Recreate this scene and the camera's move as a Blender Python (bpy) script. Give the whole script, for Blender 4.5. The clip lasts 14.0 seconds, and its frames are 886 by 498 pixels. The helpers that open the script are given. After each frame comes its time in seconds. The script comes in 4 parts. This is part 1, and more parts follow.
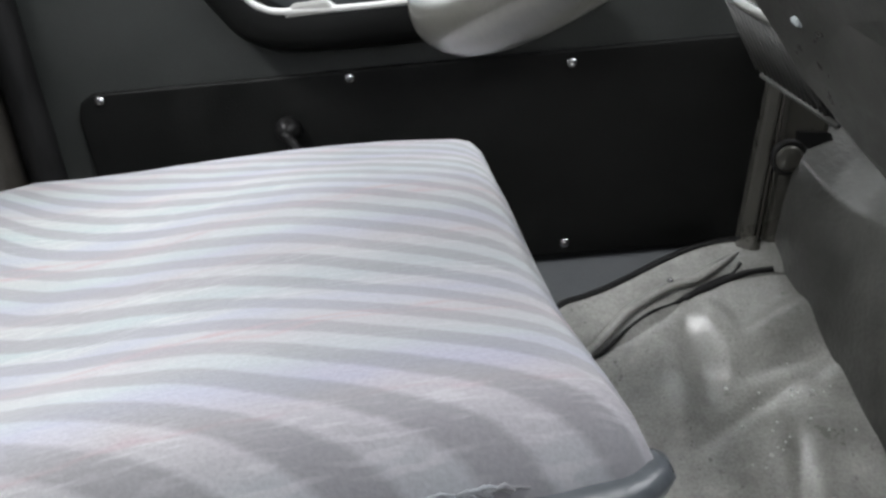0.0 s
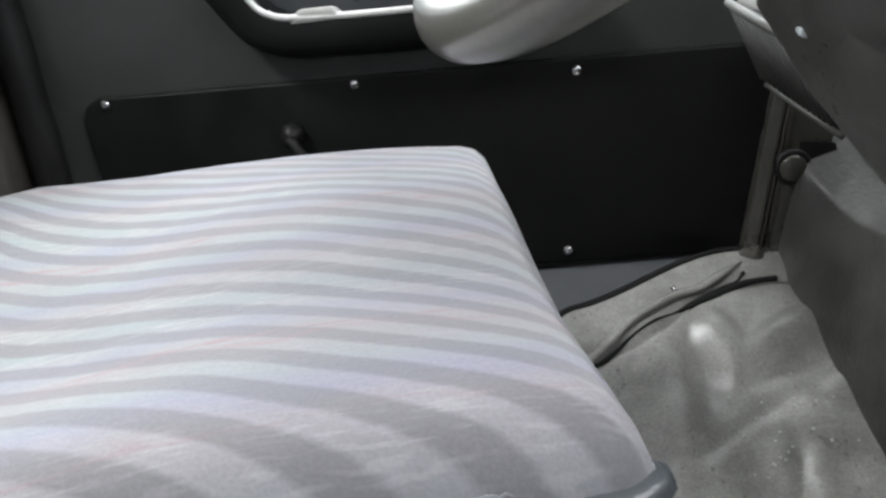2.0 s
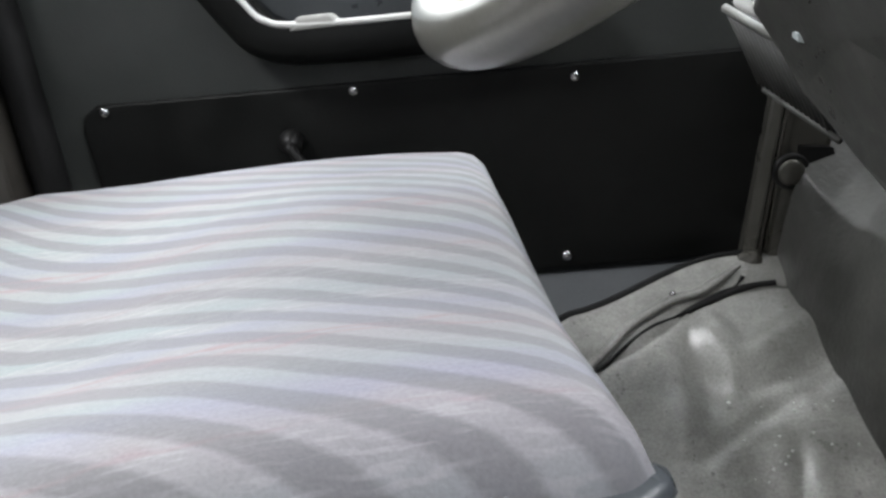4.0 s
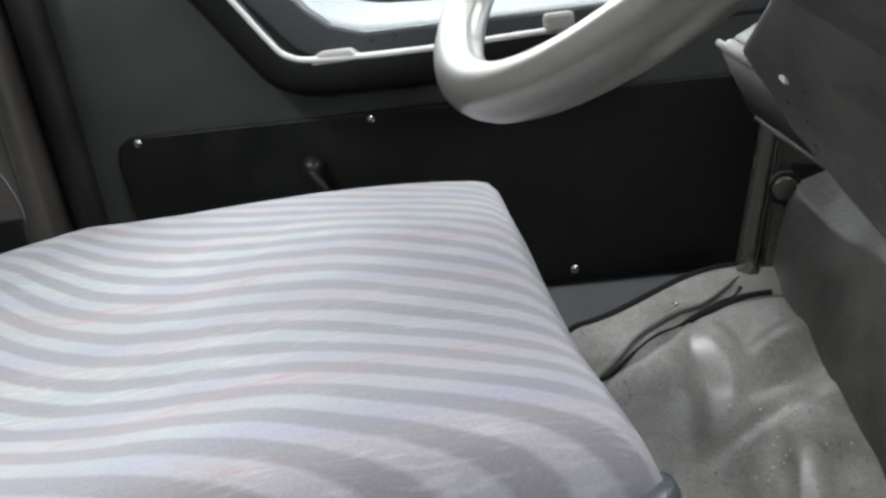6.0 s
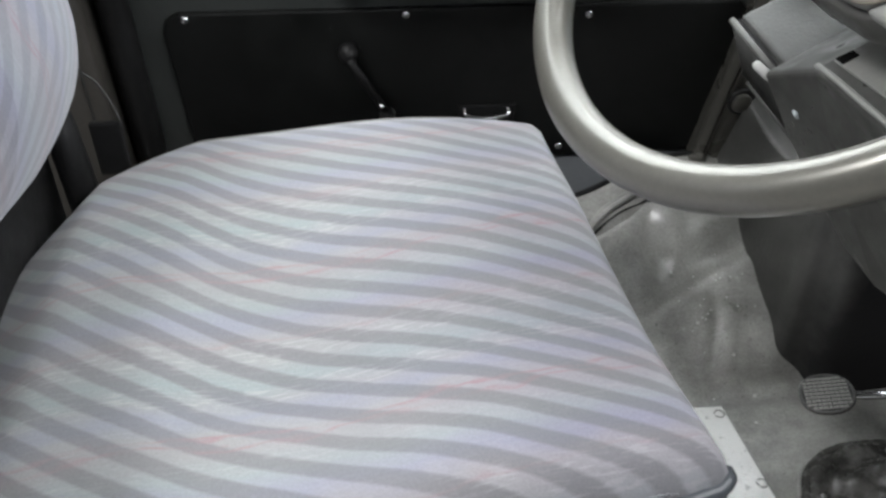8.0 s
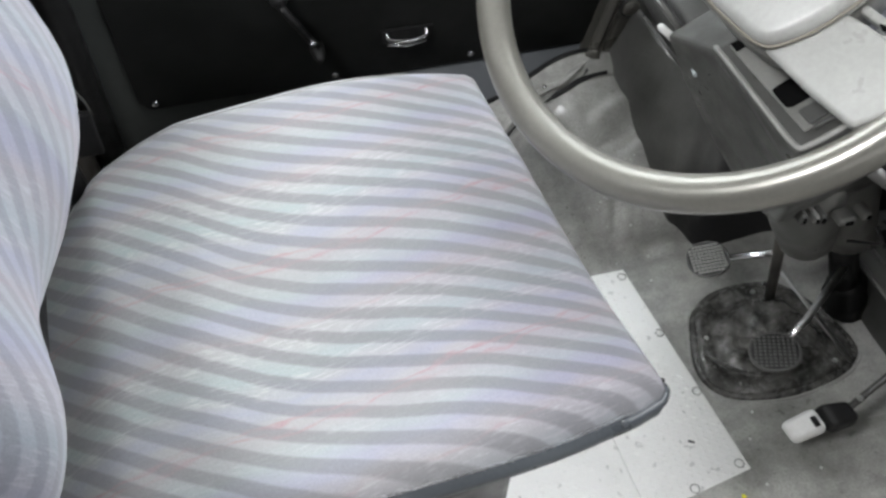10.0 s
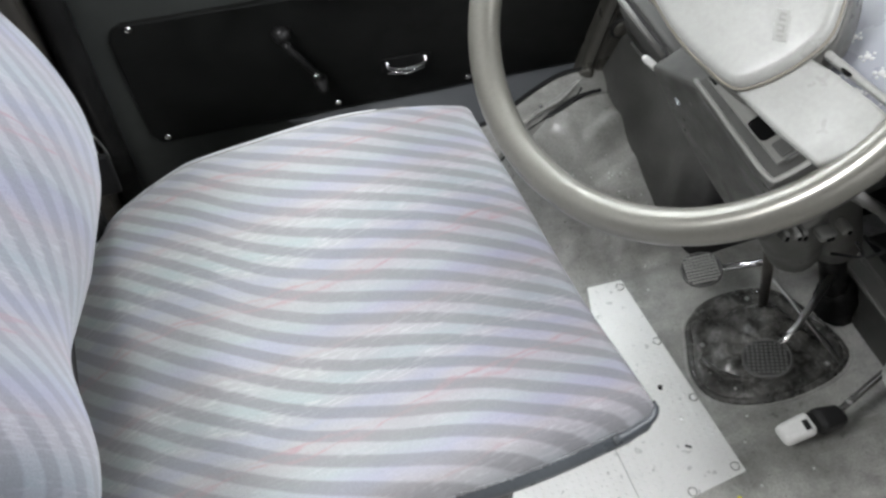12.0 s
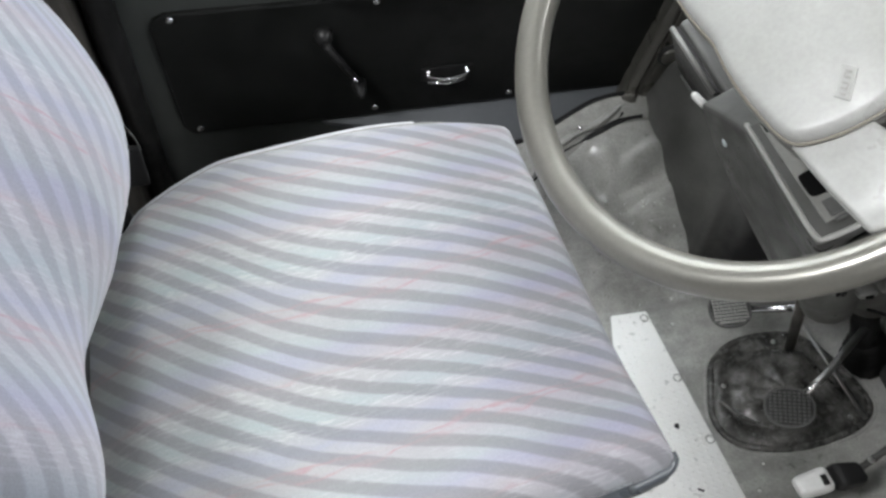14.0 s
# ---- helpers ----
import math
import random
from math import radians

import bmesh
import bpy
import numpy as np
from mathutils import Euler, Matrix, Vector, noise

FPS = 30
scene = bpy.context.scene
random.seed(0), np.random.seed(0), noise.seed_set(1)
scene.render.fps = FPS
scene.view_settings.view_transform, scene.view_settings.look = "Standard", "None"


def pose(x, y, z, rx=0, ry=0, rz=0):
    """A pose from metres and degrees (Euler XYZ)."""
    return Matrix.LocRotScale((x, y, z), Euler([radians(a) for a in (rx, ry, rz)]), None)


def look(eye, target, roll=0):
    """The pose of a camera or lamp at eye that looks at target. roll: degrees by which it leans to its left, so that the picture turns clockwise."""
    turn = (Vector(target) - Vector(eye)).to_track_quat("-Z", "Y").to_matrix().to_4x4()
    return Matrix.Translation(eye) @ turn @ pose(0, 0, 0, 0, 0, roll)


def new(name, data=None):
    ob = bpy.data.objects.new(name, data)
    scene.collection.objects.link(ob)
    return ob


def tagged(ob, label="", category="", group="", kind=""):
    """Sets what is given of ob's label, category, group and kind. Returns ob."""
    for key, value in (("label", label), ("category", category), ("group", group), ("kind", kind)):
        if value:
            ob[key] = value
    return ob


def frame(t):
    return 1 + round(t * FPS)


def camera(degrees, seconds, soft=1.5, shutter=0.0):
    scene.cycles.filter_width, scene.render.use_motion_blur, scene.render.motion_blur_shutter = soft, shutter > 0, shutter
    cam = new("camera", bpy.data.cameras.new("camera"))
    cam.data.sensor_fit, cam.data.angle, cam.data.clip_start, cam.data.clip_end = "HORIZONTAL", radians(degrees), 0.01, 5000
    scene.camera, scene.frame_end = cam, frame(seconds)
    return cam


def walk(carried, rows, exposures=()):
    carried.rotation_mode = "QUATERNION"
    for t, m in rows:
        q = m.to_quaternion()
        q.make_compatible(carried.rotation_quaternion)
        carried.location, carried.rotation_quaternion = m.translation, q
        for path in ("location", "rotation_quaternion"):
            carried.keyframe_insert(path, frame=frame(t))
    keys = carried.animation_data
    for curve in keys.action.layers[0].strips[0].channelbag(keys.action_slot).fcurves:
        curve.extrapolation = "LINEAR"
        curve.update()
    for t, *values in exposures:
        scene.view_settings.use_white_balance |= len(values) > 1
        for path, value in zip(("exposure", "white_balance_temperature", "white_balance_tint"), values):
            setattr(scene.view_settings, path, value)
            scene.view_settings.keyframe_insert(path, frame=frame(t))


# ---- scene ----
cam = camera(54.0, 14.0, soft=2.8)
EXPOSURES = [(0.0, 0.16), (1.0, 0.12), (2.0, 0.12), (4.5, 0.10), (7.0, 0.04), (7.5, -0.12), (8.2, -0.05), (10.3, 0.18), (14.0, 0.18)]
PATH = [
    (0, (0.746, 0.695, 0.444), (0.646, 2.606, -0.137), -6.9),
    (0.5, (0.746, 0.694, 0.445), (0.649, 2.607, -0.131), -6.8),
    (1, (0.746, 0.694, 0.445), (0.636, 2.604, -0.140), -6.8),
    (1.5, (0.746, 0.694, 0.445), (0.644, 2.608, -0.126), -6.8),
    (2, (0.746, 0.695, 0.445), (0.640, 2.610, -0.123), -6.5),
    (4.5, (0.746, 0.694, 0.445), (0.642, 2.616, -0.097), -6.8),
    (5, (0.746, 0.694, 0.445), (0.638, 2.620, -0.080), -6.9),
    (5.5, (0.746, 0.694, 0.447), (0.642, 2.623, -0.070), -6.9),
    (5.8, (0.746, 0.694, 0.447), (0.642, 2.623, -0.070), -6.9),
    (6, (0.738, 0.652, 0.475), (0.631, 2.571, -0.079), -7.8),
    (6.5, (0.701, 0.515, 0.575), (0.686, 2.408, -0.072), -5.9),
    (6.8, (0.694, 0.500, 0.587), (0.706, 2.386, -0.078), -7.3),
    (7, (0.672, 0.475, 0.613), (0.720, 2.347, -0.089), -7.3),
    (7.5, (0.643, 0.586, 0.598), (0.747, 2.372, -0.296), -3.9),
    (8, (0.588, 0.604, 0.717), (0.759, 2.196, -0.482), -0.3),
    (8.2, (0.588, 0.600, 0.760), (0.776, 2.110, -0.537), 0.1),
    (10.3, (0.490, 0.643, 0.929), (0.932, 1.817, -0.630), 2.8),
    (10.5, (0.499, 0.646, 0.940), (0.939, 1.820, -0.618), 2.2),
    (11, (0.499, 0.647, 0.946), (0.916, 1.809, -0.627), 2.6),
    (11.5, (0.499, 0.641, 0.962), (0.912, 1.820, -0.599), 2.3),
    (12, (0.504, 0.631, 0.970), (0.896, 1.806, -0.600), 0.6),
    (12.5, (0.506, 0.623, 0.975), (0.906, 1.794, -0.596), 1.2),
    (13, (0.504, 0.619, 0.981), (0.910, 1.799, -0.582), 1.0),
    (13.5, (0.511, 0.621, 0.983), (0.935, 1.798, -0.577), 1.7),
    (14, (0.504, 0.666, 0.972), (0.853, 1.840, -0.609), 4.1),
]
walk(cam, [(t, look(eye, target, roll)) for t, eye, target, roll in PATH], EXPOSURES)

# ---- world and light ----
world = bpy.data.worlds.new("sky")
scene.world = world
world.use_nodes = True
wn = world.node_tree
sky = wn.nodes.new("ShaderNodeTexSky")
sky.sky_type, sky.sun_disc = "NISHITA", False
sky.sun_elevation, sky.sun_rotation = radians(50), radians(200)
sky.air_density, sky.dust_density = 1.0, 4.0
wn.links.new(sky.outputs["Color"], wn.nodes["Background"].inputs["Color"])
wn.nodes["Background"].inputs["Strength"].default_value = 0.12


def area_lamp(name, eye, target, width, height, watts, color=(1, 1, 1)):
    """Daylight that falls through one opening of the cab; the one in the roof is assumed."""
    data = bpy.data.lights.new(name, "AREA")
    data.shape, data.size, data.size_y, data.energy, data.color = "RECTANGLE", width, height, watts, color
    ob = new(name, data)
    ob.matrix_world = look(eye, target)
    return ob


area_lamp("windscreen_daylight", (1.5, 0.62, 1.27), (0.85, 1.0, 0.1), 1.56, 0.5, 24, (0.97, 0.98, 1.0))
area_lamp("passenger_window_daylight", (0.7, -0.75, 1.05), (0.8, 1.0, 0.0), 0.9, 0.5, 0.7, (0.97, 0.98, 1.0))
area_lamp("driver_window_daylight", (0.85, 1.57, 0.9), (0.82, 1.0, 0.2), 0.86, 0.5, 8.5, (0.95, 0.98, 1.0))
# No roof opening is known; this lamp is added for light from above.
area_lamp("added_overhead_light", (-0.09, 0.84, 1.395), (0.42, 0.95, 0.1), 0.26, 0.26, 17, (0.97, 0.98, 1.0))

# ---- materials ----


def material(name):
    m = bpy.data.materials.new(name)
    m.use_nodes = True
    return m, m.node_tree, m.node_tree.nodes["Principled BSDF"]


def node(tree, kind, **inputs):
    n = tree.nodes.new(kind)
    for key, value in inputs.items():
        n.inputs[key.replace("_", " ")].default_value = value
    return n


def mix(tree, fac, a, b, blend="MIX"):
    n = tree.nodes.new("ShaderNodeMix")
    n.data_type, n.blend_type = "RGBA", blend
    for slot, value in ((0, fac), (6, a), (7, b)):
        if isinstance(value, (int, float)):
            n.inputs[slot].default_value = value
        elif isinstance(value, tuple):
            n.inputs[slot].default_value = (*value, 1)
        else:
            tree.links.new(value, n.inputs[slot])
    return n.outputs[2]


def ramp(tree, source, *stops):
    n = tree.nodes.new("ShaderNodeValToRGB")
    while len(n.color_ramp.elements) < len(stops):
        n.color_ramp.elements.new(0.5)
    for e, (at, c) in zip(n.color_ramp.elements, stops):
        e.position = at
        e.color = (*c, 1) if isinstance(c, tuple) else (c, c, c, 1)
    tree.links.new(source, n.inputs["Fac"])
    return n.outputs["Color"]


def coords(tree, scale=(1, 1, 1), turn=(0, 0, 0)):
    tc = tree.nodes.new("ShaderNodeTexCoord")
    mp = tree.nodes.new("ShaderNodeMapping")
    mp.inputs["Scale"].default_value = scale
    mp.inputs["Rotation"].default_value = [radians(a) for a in turn]
    tree.links.new(tc.outputs["Object"], mp.inputs["Vector"])
    return mp.outputs["Vector"]


def noise_of(tree, vector, scale, detail=4.0, rough=0.55):
    n = node(tree, "ShaderNodeTexNoise", Scale=scale, Detail=detail, Roughness=rough)
    tree.links.new(vector, n.inputs["Vector"])
    return n.outputs["Fac"]


def bump(tree, bsdf, height, strength, distance):
    n = node(tree, "ShaderNodeBump", Strength=strength, Distance=distance)
    tree.links.new(height, n.inputs["Height"])
    tree.links.new(n.outputs["Normal"], bsdf.inputs["Normal"])


def worn(name, base, second, rough=0.5, metal=0.0, grain=160.0, relief=0.15, patch=7.0, spread=0.18, coat=0.0, shine=0.5):
    """A worn surface: two tones in patches, fine grain, uneven gloss."""
    m, t, b = material(name)
    v = coords(t)
    big, fine = noise_of(t, v, patch, 5), noise_of(t, v, grain, 2)
    col = mix(t, ramp(t, big, (0.35, 0.0), (0.68, 1.0)), base, second)
    col = mix(t, 0.16, col, ramp(t, fine, (0.3, 0.35), (0.7, 0.65)), "OVERLAY")
    t.links.new(col, b.inputs["Base Color"])
    lo, hi = max(0.05, rough - spread), min(1.0, rough + spread)
    t.links.new(ramp(t, noise_of(t, v, patch * 3, 4), (0.3, lo), (0.7, hi)), b.inputs["Roughness"])
    b.inputs["Metallic"].default_value = metal
    b.inputs["Coat Weight"].default_value = coat
    b.inputs["Specular IOR Level"].default_value = shine
    bump(t, b, fine, relief, 0.002)
    return m


def math_node(tree, op, a, b=0.0, c=0.0):
    n = tree.nodes.new("ShaderNodeMath")
    n.operation = op
    for slot, value in enumerate((a, b, c)):
        if isinstance(value, (int, float)):
            n.inputs[slot].default_value = value
        else:
            tree.links.new(value, n.inputs[slot])
    return n.outputs[0]


def fabric(name, run, across, shape, thread_slope, middle, depth=1.0, front_shade=None, dim_tint=None):
    """Woven upholstery: soft grey and pale stripes, coloured slub threads aslant.

    run and across are the axes along and across the cloth; shape(t, d, run, across) gives the stripes' course."""
    m, t, b = material(name)
    tc = t.nodes.new("ShaderNodeTexCoord")
    sep = t.nodes.new("ShaderNodeSeparateXYZ")
    t.links.new(tc.outputs["Object"], sep.inputs[0])
    d = math_node(t, "SUBTRACT", sep.outputs[run], middle)
    wobble = noise_of(t, tc.outputs["Object"], 9.0, 2)
    s = math_node(t, "MULTIPLY_ADD", wobble, 0.007, shape(t, d, sep.outputs[run], sep.outputs[across]))
    wave = math_node(t, "SINE", math_node(t, "MULTIPLY", s, 2 * math.pi / PERIOD))
    half = math_node(t, "MULTIPLY_ADD", wave, 0.5, 0.5)
    q = math_node(t, "MULTIPLY_ADD", d, thread_slope, sep.outputs[across])

    def threads(along, over, detail=2):
        comb = t.nodes.new("ShaderNodeCombineXYZ")
        t.links.new(math_node(t, "MULTIPLY", d, along), comb.inputs[0])
        t.links.new(math_node(t, "MULTIPLY", q, over), comb.inputs[1])
        return noise_of(t, comb.outputs[0], 1.0, detail)

    drift = math_node(t, "MULTIPLY_ADD", threads(24.0, 70.0), 0.16, -0.08)
    turn = math_node(t, "FRACT", math_node(t, "ADD", math_node(t, "MULTIPLY_ADD", q, 1 / 0.147, -7.476), drift))
    pale = ramp(t, turn, (0.0, (0.325, 0.311, 0.317)), (0.08, (0.325, 0.32, 0.327)), (0.16, (0.29, 0.299, 0.35)), (0.26, (0.325, 0.325, 0.333)), (0.36, (0.293, 0.332, 0.337)), (0.5, (0.33, 0.33, 0.333)), (0.6, (0.328, 0.315, 0.322)), (0.72, (0.29, 0.296, 0.352)), (0.82, (0.303, 0.332, 0.338)), (1.0, (0.325, 0.311, 0.317)))
    dark = ramp(t, turn, (0.0, (0.225, 0.216, 0.221)), (0.16, (0.207, 0.212, 0.232)), (0.36, (0.211, 0.22, 0.222)), (0.6, (0.224, 0.218, 0.222)), (0.72, (0.207, 0.21, 0.232)), (0.85, (0.213, 0.22, 0.222)), (1.0, (0.225, 0.216, 0.221)))
    col = mix(t, ramp(t, half, (0.34, 1.0 - depth), (0.66, 1.0)), dark, pale)
    slub = threads(64.0, 470.0, 1)
    band = ramp(t, turn, (0.0, 0.1), (0.12, 0.2), (0.2, 0.1), (0.26, 1.0), (0.32, 0.9), (0.4, 0.1), (0.47, 0.9), (0.56, 0.9), (0.64, 0.15), (0.8, 0.1), (0.88, 0.5), (0.96, 0.1))
    white = math_node(t, "MULTIPLY", ramp(t, slub, (0.52, 0.0), (0.64, 0.7)), band)
    col = mix(t, math_node(t, "MULTIPLY", white, math_node(t, "MULTIPLY_ADD", half, 0.75, 0.25)), col, (0.43, 0.427, 0.43))
    dash = threads(16.0, 260.0, 1)
    line = ramp(t, turn, (0.0, 0.9), (0.016, 0.0), (0.034, 0.0), (0.048, 1.0), (0.062, 0.0), (0.57, 0.0), (0.585, 0.4), (0.6, 0.0), (0.984, 0.0), (1.0, 0.9))
    red = math_node(t, "MULTIPLY", line, ramp(t, dash, (0.40, 0.15), (0.58, 1.0)))
    col = mix(t, math_node(t, "MULTIPLY", red, math_node(t, "MULTIPLY_ADD", half, 0.5, 0.4)), col, (0.34, 0.205, 0.215))
    weave = noise_of(t, coords(t, (700, 700, 700)), 1.0, 1)
    col = mix(t, 0.22, col, ramp(t, weave, (0.3, 0.35), (0.7, 0.65)), "OVERLAY")
    wear = noise_of(t, tc.outputs["Object"], 9.0, 3)
    col = mix(t, ramp(t, wear, (0.45, 0.0), (0.8, 0.3)), col, (0.19, 0.19, 0.195))
    # Multiplies the whole cloth darker, in place of weaker light.
    if dim_tint:
        col = mix(t, 1.0, col, dim_tint, "MULTIPLY")
    # Falling light towards the front put into the colour, with a ragged start.
    if front_shade:
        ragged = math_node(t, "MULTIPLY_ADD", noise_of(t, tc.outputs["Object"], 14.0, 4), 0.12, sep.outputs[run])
        col = mix(t, ramp(t, math_node(t, "SUBTRACT", ragged, front_shade), (0.0, 0.0), (0.20, 1.0)), col, mix(t, 1.0, col, (0.70, 0.69, 0.725), "MULTIPLY"))
    t.links.new(col, b.inputs["Base Color"])
    b.inputs["Roughness"].default_value = 0.95
    b.inputs["Sheen Weight"].default_value = 0.25
    b.inputs["Sheen Roughness"].default_value = 0.6
    b.inputs["Specular IOR Level"].default_value = 0.12
    bump(t, b, mix(t, 0.5, weave, slub), 0.25, 0.001)
    return m


def cushion_course(t, d, x, y):
    """The stripes fan out towards the back and bend a little at the front."""
    rear = math_node(t, "MAXIMUM", math_node(t, "SUBTRACT", 0.56, x), 0.0)
    front = math_node(t, "MAXIMUM", math_node(t, "SUBTRACT", x, 0.58), 0.0)
    s = math_node(t, "MULTIPLY_ADD", d, 0.36, y)
    s = math_node(t, "MULTIPLY_ADD", math_node(t, "POWER", rear, 3.0), -4.33, s)
    s = math_node(t, "MULTIPLY_ADD", math_node(t, "MULTIPLY", front, front), 0.6, s)
    s = math_node(t, "MULTIPLY_ADD", math_node(t, "MULTIPLY", d, math_node(t, "SUBTRACT", y, 1.05)), 0.4, s)
    return math_node(t, "SUBTRACT", s, 1.0566)


def back_course(t, d, z, y):
    return math_node(t, "MULTIPLY_ADD", d, -0.75, y)


PERIOD = 0.0236
# The cushion's front is darkened in the cloth's own colour, as shade.
cushion_cloth = fabric("striped_cushion_cloth", 0, 1, cushion_course, -0.12, 0.535, front_shade=0.57)
# The cushion's cloth again, darkened for the backrest's weaker light, slightly bluer.
back_cloth = fabric("striped_back_cloth", 2, 1, back_course, 0.25, 0.6, 0.7, dim_tint=(0.72, 0.715, 0.80))
pale_cloth = worn("pale_border_cloth", (0.44, 0.445, 0.47), (0.52, 0.525, 0.545), 0.9, grain=700, relief=0.4, patch=20, shine=0.1)
door_grey = worn("door_grey_paint", (0.032, 0.035, 0.033), (0.044, 0.0475, 0.045), 0.5, grain=420, relief=0.12, shine=0.35)
tray_grey = worn("tray_grey_paint", (0.032, 0.036, 0.039), (0.046, 0.051, 0.055), 0.45, grain=420, relief=0.1)
# Door paint made lighter in colour for the light its upward slope catches.
foot_lit_grey = worn("lit_door_foot_paint", (0.075, 0.08, 0.086), (0.10, 0.106, 0.113), 0.45, grain=420, relief=0.1)
panel_black = worn("panel_black_vinyl", (0.0055, 0.006, 0.0055), (0.0085, 0.009, 0.0085), 0.5, grain=600, relief=0.2, shine=0.22)
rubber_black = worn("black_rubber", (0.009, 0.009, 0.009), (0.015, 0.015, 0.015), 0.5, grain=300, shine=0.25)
# Flat patches of this black stand for the unlit inside of holes.
hole_black = worn("unlit_hole", (0.004, 0.004, 0.004), (0.006, 0.006, 0.006), 0.95, grain=300, shine=0.0, spread=0.03)
spoke_brown = worn("brown_grey_plastic", (0.078, 0.077, 0.070), (0.115, 0.113, 0.103), 0.4, grain=300, relief=0.08, patch=16)
dash_dark = worn("dashboard_black_grey", (0.042, 0.042, 0.038), (0.07, 0.069, 0.064), 0.42, grain=380, relief=0.1, patch=10)
seam_brown = worn("brown_seam", (0.17, 0.155, 0.125), (0.22, 0.2, 0.165), 0.5, grain=300)
lens_blue = worn("bluish_lens", (0.30, 0.31, 0.345), (0.38, 0.39, 0.43), 0.25, grain=40, relief=0.02, spread=0.08, coat=0.5)
plastic_dark = worn("dark_grey_plastic", (0.042, 0.042, 0.039), (0.065, 0.065, 0.061), 0.5, grain=380, relief=0.2)
strip_grey = worn("worn_strip_plastic", (0.14, 0.139, 0.128), (0.19, 0.188, 0.175), 0.4, grain=320, relief=0.12)
column_grey = worn("column_grey_plastic", (0.10, 0.10, 0.093), (0.15, 0.148, 0.138), 0.42, grain=320, relief=0.15)
plastic_grey = worn("mid_grey_plastic", (0.20, 0.20, 0.185), (0.27, 0.265, 0.25), 0.4, grain=320, relief=0.15)
pad_grey = worn("pale_grey_moulding", (0.265, 0.266, 0.25), (0.33, 0.33, 0.312), 0.42, grain=260, relief=0.05, patch=12)
rim_grey = worn("steering_rim_plastic", (0.16, 0.155, 0.135), (0.185, 0.18, 0.157), 0.3, 0.4, grain=300, relief=0.005, patch=9, spread=0.02, coat=0.35)
sill_grey = worn("pale_sill_paint", (0.36, 0.40, 0.41), (0.45, 0.49, 0.50), 0.35, grain=200)


def rubber_mat():
    """Worn rubber: broad soft tone, fine speckle, dark dents, long scuffs, a patchy shine."""
    m, t, b = material("grey_rubber_mat")
    v = coords(t)
    big, mid = noise_of(t, v, 6, 3, 0.5), noise_of(t, v, 34, 5, 0.65)
    col = mix(t, ramp(t, big, (0.34, 0.0), (0.66, 1.0)), (0.225, 0.225, 0.209), (0.415, 0.412, 0.388))
    col = mix(t, 0.45, col, ramp(t, mid, (0.3, 0.25), (0.7, 0.75)), "OVERLAY")
    fine = noise_of(t, v, 420, 2, 0.5)
    col = mix(t, 0.4, col, ramp(t, fine, (0.3, 0.3), (0.7, 0.7)), "OVERLAY")
    dents = noise_of(t, v, 170, 2, 0.5)
    col = mix(t, ramp(t, dents, (0.66, 0.0), (0.74, 0.5)), col, (0.05, 0.05, 0.046))
    scratch = noise_of(t, coords(t, (24, 330, 160), (0, 0, 22)), 1.0, 3, 0.55)
    where = ramp(t, noise_of(t, v, 9.0, 3), (0.50, 0.0), (0.62, 1.0))
    col = mix(t, math_node(t, "MULTIPLY", ramp(t, scratch, (0.57, 0.0), (0.72, 0.5)), where), col, (0.47, 0.468, 0.45))
    cloud = noise_of(t, v, 15.0, 5, 0.6)
    col = mix(t, ramp(t, cloud, (0.50, 0.0), (0.70, 0.5)), col, (0.10, 0.10, 0.092))
    smear = noise_of(t, coords(t, (5, 40, 20), (0, 0, 18)), 1.0, 3, 0.5)
    col = mix(t, ramp(t, smear, (0.5, 0.0), (0.75, 0.3)), col, (0.07, 0.07, 0.064))
    t.links.new(col, b.inputs["Base Color"])
    t.links.new(ramp(t, mid, (0.3, 0.26), (0.7, 0.46)), b.inputs["Roughness"])
    b.inputs["Specular IOR Level"].default_value = 0.7
    b.inputs["Coat Weight"].default_value = 0.2
    b.inputs["Coat Roughness"].default_value = 0.45
    rise = mix(t, 0.45, mix(t, 0.35, fine, dents), mid)
    bump(t, b, rise, 0.3, 0.003)
    return m


mat_grey = rubber_mat()
floor_grey = worn("bare_floor_paint", (0.13, 0.13, 0.122), (0.33, 0.33, 0.315), 0.33, grain=260, relief=0.35, patch=11, spread=0.2)


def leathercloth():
    """Dark leathercloth with a ragged change to black: the pedal recess's shade put into the colour."""
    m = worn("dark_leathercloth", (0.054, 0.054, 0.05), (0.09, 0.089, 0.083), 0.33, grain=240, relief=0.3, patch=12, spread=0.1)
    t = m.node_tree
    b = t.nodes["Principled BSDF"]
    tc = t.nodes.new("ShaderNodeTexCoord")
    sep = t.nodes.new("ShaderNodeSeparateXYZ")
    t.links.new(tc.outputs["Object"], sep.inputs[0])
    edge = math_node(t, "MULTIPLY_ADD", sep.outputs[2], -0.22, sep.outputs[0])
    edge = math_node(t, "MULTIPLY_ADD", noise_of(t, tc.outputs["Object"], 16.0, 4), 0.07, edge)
    recess_shade = ramp(t, math_node(t, "SUBTRACT", edge, 1.035), (0.0, 0.0), (0.06, 1.0))
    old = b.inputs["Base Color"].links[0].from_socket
    t.links.new(mix(t, recess_shade, old, (0.008, 0.008, 0.008)), b.inputs["Base Color"])
    t.links.new(ramp(t, recess_shade, (0.0, 0.36), (1.0, 0.9)), b.inputs["Roughness"])
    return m


